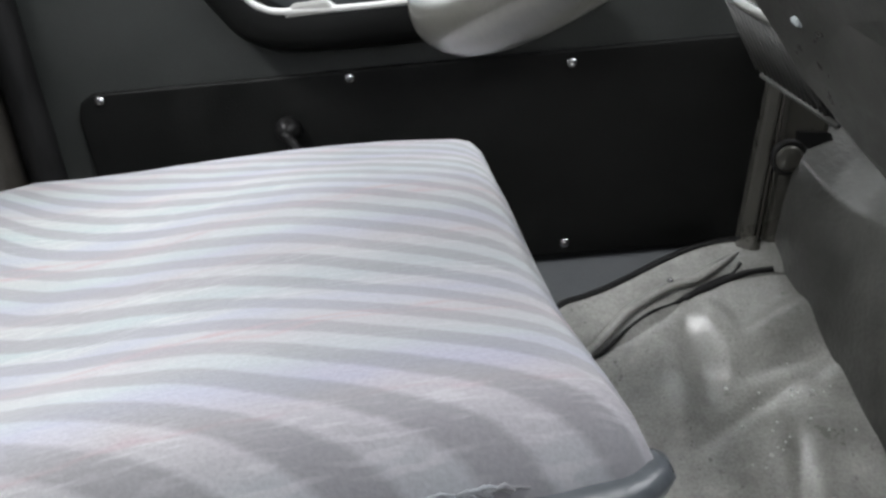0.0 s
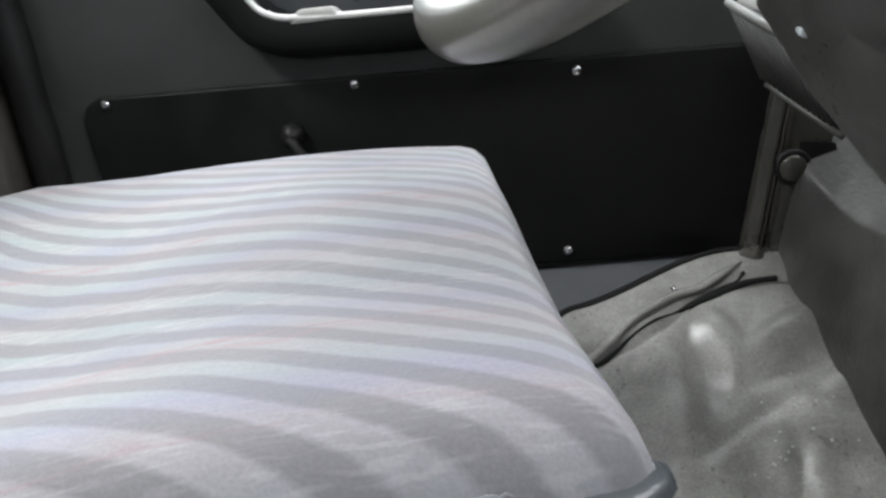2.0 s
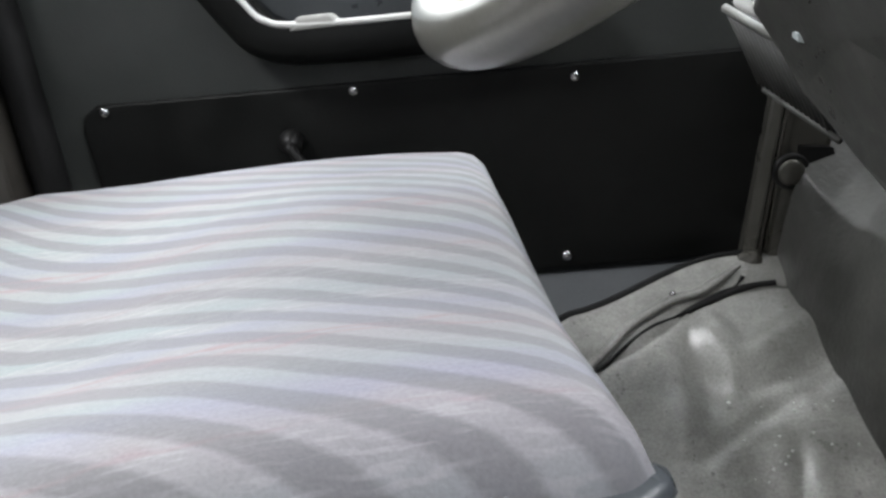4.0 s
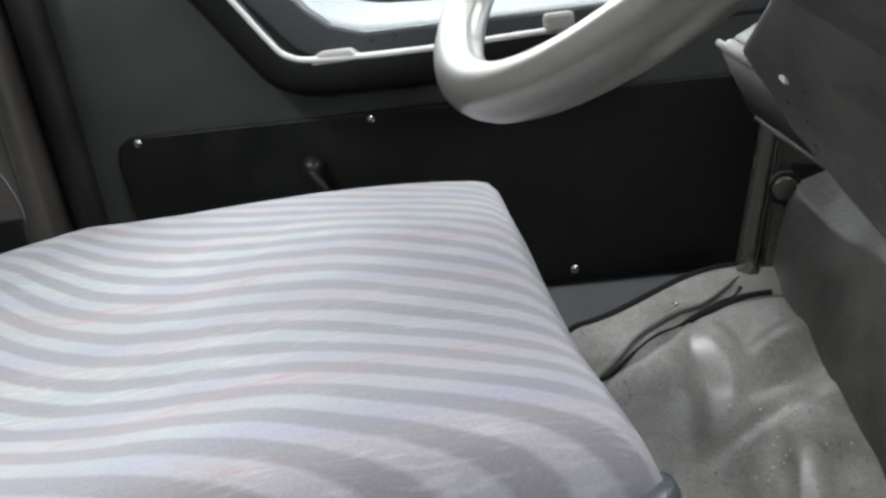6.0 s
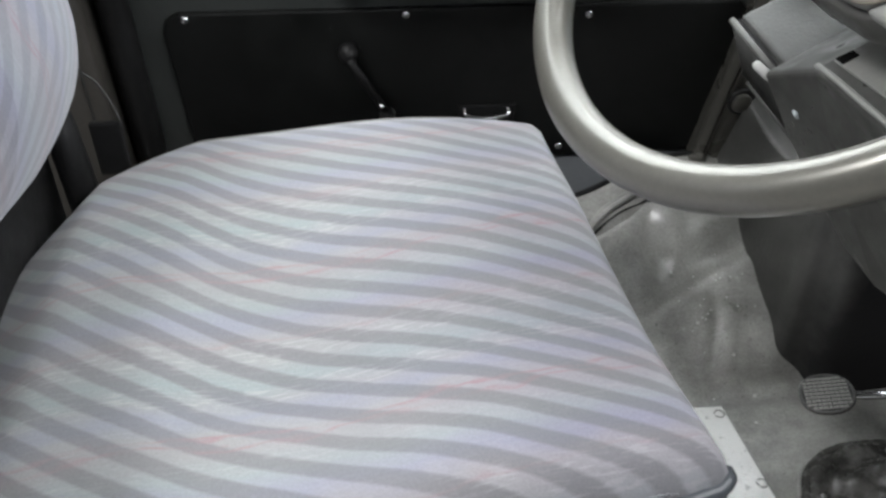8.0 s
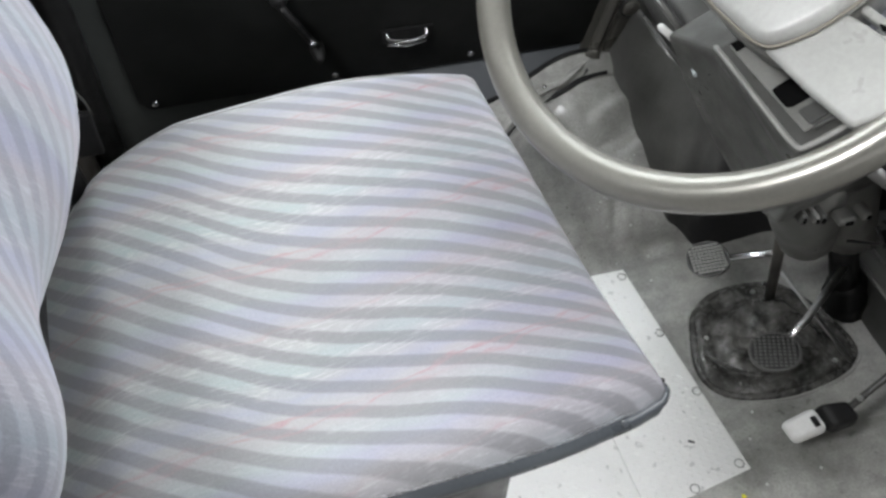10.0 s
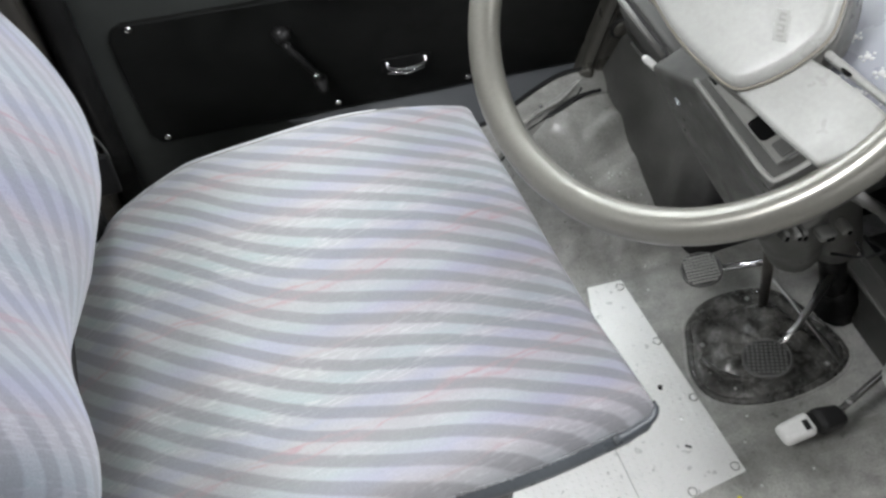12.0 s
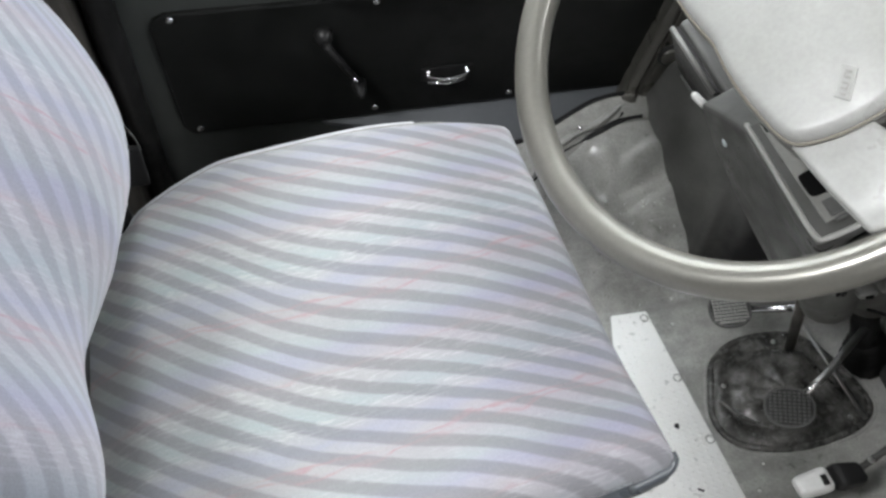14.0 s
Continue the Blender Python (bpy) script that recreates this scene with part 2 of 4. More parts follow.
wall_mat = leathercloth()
pillar_brown = worn("pillar_trim", (0.036, 0.033, 0.028), (0.055, 0.05, 0.043), 0.6, grain=240)
metal_post = worn("scuffed_metal", (0.055, 0.053, 0.045), (0.10, 0.097, 0.085), 0.38, 0.3, grain=140)
chrome = worn("chrome", (0.75, 0.75, 0.76), (0.62, 0.62, 0.63), 0.18, 1.0, grain=60, relief=0.02, spread=0.08)
steel = worn("bare_steel", (0.42, 0.42, 0.41), (0.55, 0.55, 0.54), 0.35, 1.0, grain=120)
plate_metal = worn("pale_tread_plate", (0.90, 0.90, 0.88), (0.93, 0.93, 0.91), 0.32, 0.2, grain=160, relief=0.3, patch=30, spread=0.06, shine=0.8)
boot_rubber = worn("greasy_black_rubber", (0.03, 0.03, 0.028), (0.12, 0.118, 0.11), 0.25, grain=70, relief=0.5, patch=40)
white_plastic = worn("white_plastic", (0.60, 0.60, 0.585), (0.52, 0.52, 0.50), 0.4, grain=200)
yellow_plastic = worn("yellow_scrap", (0.8, 0.75, 0.05), (0.7, 0.65, 0.04), 0.5)
teal_vinyl = worn("dark_teal_vinyl", (0.05, 0.056, 0.062), (0.082, 0.091, 0.098), 0.42, grain=260)
headliner = worn("grey_headliner", (0.24, 0.24, 0.235), (0.28, 0.28, 0.27), 0.9, grain=400)
concrete = worn("pale_concrete", (0.42, 0.42, 0.40), (0.52, 0.52, 0.50), 0.9, grain=60, patch=0.8)


def glass_material():
    m, t, b = material("window_glass")
    b.inputs["Base Color"].default_value = (0.95, 0.98, 0.97, 1)
    b.inputs["Roughness"].default_value = 0.02
    b.inputs["Transmission Weight"].default_value = 1.0
    b.inputs["IOR"].default_value = 1.05
    return m


glass = glass_material()


def glow_material(name, color, strength):
    m, t, b = material(name)
    b.inputs["Base Color"].default_value = (0, 0, 0, 1)
    b.inputs["Emission Color"].default_value = (*color, 1)
    b.inputs["Emission Strength"].default_value = strength
    return m


# ---- mesh helpers ----


def thing(name, at, label, category="", group="", kind=""):
    ob = new(name)
    ob.empty_display_size = 0.05
    ob.location = at
    ob.matrix_world = Matrix.Translation(at)
    return tagged(ob, label, category, group, kind)


def part(name, bm, mat, parent=None, label="", smooth=True, bevel=0.0, segments=2, angle=40):
    me = bpy.data.meshes.new(name)
    bmesh.ops.recalc_face_normals(bm, faces=bm.faces)
    bm.to_mesh(me)
    bm.free()
    me.materials.append(mat)
    ob = new(name, me)
    if smooth:
        me.shade_smooth()
    if bevel:
        mod = ob.modifiers.new("bevel", "BEVEL")
        mod.width, mod.segments, mod.limit_method, mod.angle_limit = bevel, segments, "ANGLE", radians(angle)
        mod.harden_normals = False
    if parent:
        ob.parent = parent
        ob.matrix_parent_inverse = (parent.matrix_basis if parent.type == "EMPTY" else Matrix()).inverted()
    return tagged(ob, label)


def prism(outline, a, b):
    """A closed prism: the outline's points carried to both ends by the functions a and b."""
    bm = bmesh.new()
    low, high = [bm.verts.new(a(*p)) for p in outline], [bm.verts.new(b(*p)) for p in outline]
    bm.faces.new(low)
    bm.faces.new(high[::-1])
    for i in range(len(outline)):
        j = (i + 1) % len(outline)
        bm.faces.new((low[i], low[j], high[j], high[i]))
    return bm


def box(lo, hi):
    bm = bmesh.new()
    bmesh.ops.create_cube(bm, size=1.0)
    for v in bm.verts:
        v.co = [lo[i] + (v.co[i] + 0.5) * (hi[i] - lo[i]) for i in range(3)]
    return bm


def hexa(corners):
    """A six-faced solid from eight corners: four below, four above, in the same order."""
    bm = bmesh.new()
    v = [bm.verts.new(c) for c in corners]
    for f in ((0, 1, 2, 3), (4, 5, 6, 7), (0, 1, 5, 4), (1, 2, 6, 5), (2, 3, 7, 6), (3, 0, 4, 7)):
        bm.faces.new([v[i] for i in f])
    return bm


def smooth_path(points, steps=8):
    """A Catmull-Rom line through the points."""
    pts = [Vector(p) for p in points]
    pts = [2 * pts[0] - pts[1], *pts, 2 * pts[-1] - pts[-2]]
    out = []
    for i in range(1, len(pts) - 2):
        p0, p1, p2, p3 = pts[i - 1 : i + 3]
        for k in range(steps):
            t = k / steps
            out.append(0.5 * (2 * p1 + (p2 - p0) * t + (2 * p0 - 5 * p1 + 4 * p2 - p3) * t * t + (3 * p1 - p0 - 3 * p2 + p3) * t**3))
    return out + [pts[-2]]


def tube(points, radius, sides=12, closed=False, flat=1.0, bm=None):
    """A round bar along a line; radius may be a list; flat squashes it."""
    bm = bm or bmesh.new()
    pts = [Vector(p) for p in points]
    n = len(pts)
    up = Vector((0.13, 0.21, 0.97))
    rings = []
    for i, p in enumerate(pts):
        d = (pts[(i + 1) % n] - pts[i - 1]) if closed or 0 < i < n - 1 else (pts[1] - pts[0] if i == 0 else pts[-1] - pts[-2])
        d.normalize()
        s = d.cross(up).normalized()
        w = s.cross(d)
        r = radius[i] if isinstance(radius, (list, tuple)) else radius
        rings.append([bm.verts.new(p + r * (math.cos(k * 2 * math.pi / sides) * s + flat * math.sin(k * 2 * math.pi / sides) * w)) for k in range(sides)])
    for i in range(n if closed else n - 1):
        a, b = rings[i], rings[(i + 1) % n]
        for k in range(sides):
            bm.faces.new((a[k], a[(k + 1) % sides], b[(k + 1) % sides], b[k]))
    if not closed:
        bm.faces.new(rings[0][::-1])
        bm.faces.new(rings[-1])
    return bm


def sheet(nu, nv, at, thickness=0.0):
    """A grid of nu by nv cells; at(u, v) gives each point; thickness adds an under side."""
    bm = bmesh.new()
    top = [[bm.verts.new(at(i / nu, j / nv)) for j in range(nv + 1)] for i in range(nu + 1)]
    for i in range(nu):
        for j in range(nv):
            bm.faces.new((top[i][j], top[i + 1][j], top[i + 1][j + 1], top[i][j + 1]))
    if thickness:
        bmesh.ops.recalc_face_normals(bm, faces=bm.faces)
        bmesh.ops.solidify(bm, geom=bm.faces[:], thickness=thickness)
    return bm


def dome(at, normal, radius, height, sides=14, rings=4):
    """A shallow button on a surface."""
    bm = bmesh.new()
    n = Vector(normal).normalized()
    a = n.orthogonal().normalized()
    b = n.cross(a)
    at = Vector(at)
    loops = []
    for k in range(rings):
        t = k / rings * math.pi / 2
        r, h = radius * math.cos(t), height * math.sin(t)
        loops.append([bm.verts.new(at + n * h + r * (math.cos(i * 2 * math.pi / sides) * a + math.sin(i * 2 * math.pi / sides) * b)) for i in range(sides)])
    tip = bm.verts.new(at + n * height)
    for p, q in zip(loops, loops[1:]):
        for i in range(sides):
            bm.faces.new((p[i], p[(i + 1) % sides], q[(i + 1) % sides], q[i]))
    for i in range(sides):
        bm.faces.new((loops[-1][i], loops[-1][(i + 1) % sides], tip))
    bm.faces.new(loops[0][::-1])
    return bm


def ease(a, b, x):
    t = min(1.0, max(0.0, (x - a) / (b - a)))
    return t * t * (3 - 2 * t)


def wall(z, off=0.0):
    """The door's inner face: y at the height z, off metres into the cab."""
    return 1.4673 + (0.3723 - z) * 0.088 - off


def on_door(off):
    return lambda x, z: (x, wall(z, off), z)


# ---- the cab's shell ----
floor_ob = part("floor", box((-0.45, -0.75, -0.06), (1.75, 1.52, -0.02)), floor_grey, None, "bare cab floor under the rubber mat", smooth=False)
tagged(floor_ob, kind="structure", category="floor")


def mat_edge(x):
    """The mat's cut edge beside the door."""
    return 1.452 - 0.035 * ease(0.96, 0.80, x) - 0.5 * max(0.0, 0.81 - x) - 0.004 * ease(1.0, 1.03, x)


def fold(x, y, a, b, width, height):
    """A crease between two points of the plan, dying away past its ends."""
    ax, ay, bx, by = *a, *b
    t = ((x - ax) * (bx - ax) + (y - ay) * (by - ay)) / ((bx - ax) ** 2 + (by - ay) ** 2)
    t = min(1.0, max(0.0, t))
    d = math.hypot(x - ax - t * (bx - ax), y - ay - t * (by - ay))
    return height * math.exp(-((d / width) ** 2)) * (0.4 + 0.6 * math.sin(math.pi * t))


FOLDS = (((0.925, 1.41), (0.945, 1.375), 0.012, 0.010), ((0.945, 1.375), (1.03, 1.40), 0.010, 0.009), ((0.905, 1.39), (0.925, 1.35), 0.016, -0.014), ((0.95, 1.36), (1.03, 1.375), 0.010, -0.008), ((0.90, 1.36), (0.87, 1.29), 0.014, 0.008), ((0.98, 1.34), (1.02, 1.30), 0.018, 0.007), ((0.93, 1.30), (0.96, 1.25), 0.02, -0.008), ((1.0, 1.27), (0.97, 1.22), 0.012, 0.006), ((0.961, 1.318), (0.948, 1.272), 0.008, 0.005), ((0.988, 1.307), (0.975, 1.26), 0.008, 0.006), ((0.975, 1.313), (0.96, 1.264), 0.007, -0.005), ((1.048, 1.258), (0.962, 1.238), 0.013, -0.007), ((1.212, 1.237), (1.048, 1.258), 0.014, -0.006))


def mat_height(x, y):
    """The rubber mat: flat, rising over the arch beside the door, with creases and a raised border."""
    rise = 0.85 * max(0.0, y - 1.235)
    blend = ease(1.205, 1.275, y)
    z = rise * blend
    wrinkle = 0.006 * noise.noise((x * 9, y * 11, 0.3)) + 0.0045 * noise.noise((x * 27, y * 21, 1.7))
    crease = -0.004 * math.exp(-(((y - 1.33 - 0.35 * (x - 0.93)) / 0.006) ** 2)) * ease(0.80, 0.9, x)
    crease += sum(fold(x, y, *f) for f in FOLDS)
    gap = mat_edge(x) - y
    wide = 0.034 - 0.012 * ease(0.86, 0.95, x)
    band = 0.004 * ease(wide + 0.002, wide - 0.003, gap) - 0.004 * math.exp(-(((gap - wide) / 0.004) ** 2))
    flat = 1 - ease(0.992, 0.976, x) * ease(1.25, 1.236, y)
    return z + flat * (wrinkle + crease) * (0.3 + 0.7 * blend) * ease(0.0, 0.03, gap) + band


def mat_at(u, v):
    x = 0.15 + 1.15 * u
    y = 0.1 + (mat_edge(x) - 0.1) * (1 - (1 - v) ** 1.5)
    return (x, y, mat_height(x, y))


mat = part("floor_mat", sheet(230, 210, mat_at, 0.006), mat_grey, None)
tagged(mat, "worn grey rubber floor mat, creased over the arch", "floor mat", kind="structure")


def mat_top(x, y, lift=0.0):
    """A place on the mat's upper face."""
    e = 0.004
    gx, gy = (mat_height(x + e, y) - mat_height(x - e, y)) / (2 * e), (mat_height(x, y + e) - mat_height(x, y - e)) / (2 * e)
    return (x, y, mat_height(x, y) + 0.006 * min(1.6, math.sqrt(1 + gx * gx + gy * gy)) + lift)


RIB = ((0.79, 1.363), (0.818, 1.38), (0.836, 1.389), (0.861, 1.403), (0.882, 1.412), (0.904, 1.420), (0.925, 1.425), (0.946, 1.4315), (0.96, 1.4365), (0.968, 1.44))
part("border_rib", tube(smooth_path([mat_top(x, y) for x, y in RIB], 6), [0.006] * 43 + [0.0055 - 0.0004 * k for k in range(12)], 10, flat=0.75), mat_grey, mat, "raised rib along the border")
# Two black tubes stand for the shade in the groove and the edge gap.
part("groove_shade", tube(smooth_path([mat_top(x, y - 0.008, 0.0018) for x, y in RIB], 6), 0.0019, 6), rubber_black, mat, "black line for the shaded groove below the rib")
part("edge_gap_shade", tube(smooth_path([mat_top(x, mat_edge(x) - 0.001, -0.002) for x in np.linspace(0.79, 0.99, 12)], 4), 0.0036, 6), rubber_black, mat, "black line for the shaded gap under the door foot")
part("mat_screw", dome(mat_top(0.903, 1.4195, 0.0055), (0, -0.6, 1), 0.003, 0.002), chrome, mat, "bright screw head")

# Unseen wall closing the cab; its dark tone keeps bounced light down.
rear = part("wall_rear", box((-0.5, -0.8, -0.06), (-0.44, 1.56, 1.35)), door_grey, None, "assumed cab rear wall, unseen, dark grey to limit bounced light", smooth=False)
tagged(rear, kind="structure", category="wall")


def ceiling_mesh():
    """The headliner, with an unseen opening added so that overhead light gets in."""
    bm = bmesh.new()
    outer = [(-0.5, -0.8), (1.4, -0.8), (1.4, 1.56), (-0.5, 1.56)]
    inner = [(-0.33, 0.60), (0.15, 0.60), (0.15, 1.08), (-0.33, 1.08)]
    loops = [[bm.verts.new((x, y, z)) for x, y in line] for z in (1.35, 1.41) for line in (outer, inner)]
    for o, i in ((loops[0], loops[1]), (loops[2], loops[3]), (loops[0], loops[2]), (loops[1], loops[3])):
        for k in range(4):
            bm.faces.new((o[k], o[(k + 1) % 4], i[(k + 1) % 4], i[k]))
    return bm


roof = part("ceiling", ceiling_mesh(), headliner, None, "pale cab headliner with an unseen opening added for overhead light", smooth=False)
tagged(roof, kind="structure", category="ceiling")
side = part("wall_passenger", box((-0.5, -0.84, -0.06), (1.8, -0.78, 0.72)), door_grey, None, "dark grey passenger door wall", smooth=False)
tagged(side, kind="structure", category="wall")

driver_side = part("wall_driver", box((-0.5, 1.522, -0.06), (0.362, 1.58, 1.35)), door_grey, None, "dark grey cab side behind the door", smooth=False)
tagged(driver_side, kind="structure", category="wall")
header_rail = part("wall_header", box((0.335, 1.40, 1.025), (1.8, 1.56, 1.35)), headliner, None, "grey cab side above the door", smooth=False)
tagged(header_rail, kind="structure", category="wall")

# ---- the driver's door ----
door = thing("door_1", (0.7, 1.5, 0.05), "dark grey driver's door with black trim panel, shut", "door", kind="structure")


def door_skin():
    """The skin with the window's opening through it."""
    bm = bmesh.new()
    outer = [(1.34, 0.02), (0.345, 0.02), (0.345, 0.4), (0.345, 0.66), (0.30, 1.02), (1.34, 1.02)]
    inner = [(1.30, 0.425), (0.62, 0.425), (0.585, 0.445), (0.405, 0.67), (0.365, 0.95), (1.30, 0.95)]
    loops = [[bm.verts.new(on_door(off)(*p)) for p in line] for off in (0.0, -0.05) for line in (outer, inner)]
    n = len(outer)
    for o, i in ((loops[0], loops[1]), (loops[2], loops[3]), (loops[0], loops[2]), (loops[1], loops[3])):
        for k in range(n):
            bm.faces.new((o[k], o[(k + 1) % n], i[(k + 1) % n], i[k]))
    return bm


part("skin", door_skin(), door_grey, door, smooth=False)

foot = [(0.56, wall(0.186, -0.002), 0.186), (1.0, wall(0.184, -0.002), 0.184), (1.0, 1.415, 0.11), (0.56, wall(0.18, -0.004), 0.178)]
part("door_foot", hexa([(x, y + 0.02, z - 0.02) for x, y, z in foot] + foot), foot_lit_grey, door, "blue-grey sloping door foot, coloured lighter for the light it catches", smooth=False)
PANEL = [(0.415, 0.195), (0.405, 0.21), (0.397, 0.365), (0.402, 0.38), (0.415, 0.387), (1.0, 0.374), (1.012, 0.362), (1.016, 0.345), (0.997, 0.195), (0.985, 0.184)]
trim = part("trim_panel", prism(PANEL, on_door(-0.004), on_door(0.006)), panel_black, door, "black vinyl-faced trim panel", smooth=False, bevel=0.003)
for x, z in ((0.421, 0.380), (0.643, 0.375), (0.836, 0.366), (0.424, 0.206), (0.641, 0.203), (0.819, 0.200)):
    part("screw", dome((x, wall(z, 0.006), z), (0, -1, -0.09), 0.0048, 0.003), chrome, trim, "bright domed screw")

# window winder
winder = part("window_winder", dome((0.582, wall(0.336, 0.006), 0.336), (0, -1, -0.09), 0.012, 0.015), rubber_black, door, "black window winder")
part("arm", tube(smooth_path([(0.582, wall(0.336, 0.026), 0.336), (0.596, wall(0.31, 0.03), 0.312), (0.616, wall(0.27, 0.022), 0.272)], 5), [0.008] * 6 + [0.007] * 5, 10, flat=0.6), rubber_black, winder)
part("pin", tube([(0.612, wall(0.282, 0.018), 0.283), (0.613, wall(0.282, 0.036), 0.282)], 0.0022, 10), chrome, winder)
part("knob", dome((0.619, wall(0.264, 0.018), 0.264), (0, -1, -0.1), 0.009, 0.026), rubber_black, winder)

# door catch
catch = part("door_catch", prism([(0.70, 0.242), (0.762, 0.240), (0.765, 0.262), (0.698, 0.264)], on_door(0.006), on_door(0.009)), rubber_black, door, "recessed door catch", smooth=False, bevel=0.002)
part("lever", tube(smooth_path([(0.706, wall(0.256, 0.008), 0.259), (0.708, wall(0.25, 0.016), 0.254), (0.73, wall(0.246, 0.02), 0.2515), (0.753, wall(0.25, 0.016), 0.253), (0.755, wall(0.256, 0.008), 0.258)], 5), 0.0028, 10), chrome, catch, "chrome pull lever")
part("lever_rim", tube([(0.706, wall(0.242, 0.014), 0.2445), (0.73, wall(0.242, 0.018), 0.242), (0.755, wall(0.242, 0.014), 0.2435)], 0.0021, 8), chrome, catch, "chrome lower rim")

# grab rail along the window's foot
LIP = [(0.462, 0.597), (0.502, 0.549), (0.54, 0.496), (0.569, 0.452), (0.583, 0.437), (0.61, 0.431), (0.70, 0.428), (0.83, 0.430)]


def lip(off):
    return smooth_path([(x, wall(z, off), z) for x, z in LIP], 6)


def rail_bar():
    """A deep moulding: its section swept along the window's lower edge."""
    bm = bmesh.new()
    front, back, n = lip(0.034), lip(0.0), len(lip(0.0))
    rings = []
    for i in range(n):
        d = (front[min(i + 1, n - 1)] - front[max(i - 1, 0)]).normalized()
        out = Vector((d.z, 0, -d.x)).normalized()
        out = -out if out.z > 0 else out
        a, b = front[i], back[i]
        rings.append([bm.verts.new(p) for p in (b - out * 0.004, a - out * 0.006, a - out * 0.001, a + out * 0.018, a + out * 0.027 + Vector((0, 0.012, 0)), b + out * 0.03)])
    for p, q in zip(rings, rings[1:]):
        for k in range(6):
            bm.faces.new((p[k], p[(k + 1) % 6], q[(k + 1) % 6], q[k]))
    bm.faces.new(rings[0])
    bm.faces.new(rings[-1][::-1])
    return bm


rail = part("grab_rail", rail_bar(), panel_black, door, "black moulded grab rail under the window", bevel=0.0)
# A white tube stands for the highlight along the rail's upper edge.
part("rail_highlight", tube([p + Vector((0, -0.001, 0.005)) for p in lip(0.032)], 0.003, 8), white_plastic, rail, "white line drawn as the rail's highlight")
part("rail_end", box((0.808, wall(0.44, 0.037), 0.431), (0.834, wall(0.44, 0.014), 0.449)), plastic_grey, rail, "pale upright end", smooth=False, bevel=0.004)
part("rail_bump", hexa([(0.600, wall(0.43, 0.036), 0.431), (0.648, wall(0.43, 0.036), 0.431), (0.648, wall(0.43, 0.012), 0.431), (0.600, wall(0.43, 0.012), 0.431), (0.609, wall(0.44, 0.034), 0.4425), (0.638, wall(0.44, 0.034), 0.4425), (0.638, wall(0.44, 0.014), 0.4425), (0.609, wall(0.44, 0.014), 0.4425)]), pad_grey, rail, "pale worn clip", smooth=False, bevel=0.003)

# window recess, sill, frame and panes
recess = [(1.31, 0.424), (0.62, 0.424), (0.583, 0.444), (0.40, 0.67), (0.36, 0.95), (0.39, 0.95), (0.44, 0.68), (0.60, 0.481), (0.62, 0.464), (0.65, 0.454), (1.31, 0.444)]
part("tray", prism(recess, on_door(0.002), on_door(-0.055)), tray_grey, door, smooth=False, bevel=0.004)
SILL = [(0.372, 0.95), (0.415, 0.685), (0.50, 0.588), (0.573, 0.494), (0.60, 0.468), (0.63, 0.454), (0.675, 0.448), (0.80, 0.445), (1.31, 0.439)]
GLASS = [(0.43, 0.95), (0.466, 0.665), (0.536, 0.585), (0.594, 0.518), (0.62, 0.494), (0.648, 0.480), (0.69, 0.473), (0.80, 0.469), (1.31, 0.463)]


def sill_mesh():
    lower = smooth_path([(x - 0.002, wall(z, -0.018), z - 0.004) for x, z in SILL], 6)
    upper = smooth_path([(x, wall(z, -0.056), z) for x, z in GLASS], 6)
    n = len(lower) - 1
    return sheet(n, 4, lambda u, v: lower[round(u * n)].lerp(upper[round(u * n)], v), 0.01)


part("window_sill", sill_mesh(), sill_grey, door, "pale grey painted sill")
part("seal", tube(smooth_path([(x, wall(z, -0.05), z) for x, z in GLASS], 6), 0.008, 10), rubber_black, door, "black window rubber")
part("inner_seal", tube(smooth_path([(x + 0.012, wall(z, -0.056), z + 0.014) for x, z in GLASS], 6), 0.004, 8), rubber_black, door)
divider = part("window_divider", box((0.866, wall(0.6, -0.045), 0.465), (0.887, wall(0.6, -0.066), 0.96)), rubber_black, door, "black upright between the panes", smooth=False, bevel=0.003)
part("foot_clip", box((0.858, wall(0.48, -0.036), 0.459), (0.893, wall(0.48, -0.06), 0.475)), metal_post, divider, smooth=False, bevel=0.003)
part("channel", box((0.74, wall(0.49, -0.05), 0.477), (0.866, wall(0.49, -0.06), 0.4835)), rubber_black, door, smooth=False, bevel=0.001)
for x0, x1 in ((0.42, 0.868), (0.885, 1.31)):
    pane = part("pane", box((x0, wall(0.7, -0.062), 0.463), (x1, wall(0.7, -0.066), 0.96)), glass, door, "clear window glass", smooth=False)
    pane.visible_shadow = False

# ---- pillars at both ends of the door ----
pillar = thing("pillar_rear", (0.27, 1.46, 0.0), "dark brown-grey trimmed door pillar with black rubber seal", "pillar", kind="structure")
part("post", prism([(0.10, 1.47), (0.10, 1.43), (0.27, 1.425), (0.30, 1.43), (0.34, 1.442), (0.342, 1.52), (0.10, 1.52)], lambda x, y: (x, y, 0.0), lambda x, y: (x - 0.02, y - 0.05, 1.3)), pillar_brown, pillar, smooth=False, bevel=0.006)
part("seal", tube([(0.357, wall(0.02, 0.004), 0.02), (0.356, wall(0.35, 0.006), 0.35), (0.354, wall(0.65, 0.008), 0.65), (0.325, wall(0.95, 0.01), 0.95)], 0.0165, 12), rubber_black, pillar)
part("seam", tube([(0.321, 1.434, 0.15), (0.319, 1.417, 0.45), (0.305, 1.40, 0.85)], 0.0012, 6), plastic_dark, pillar, "thin welt seam")

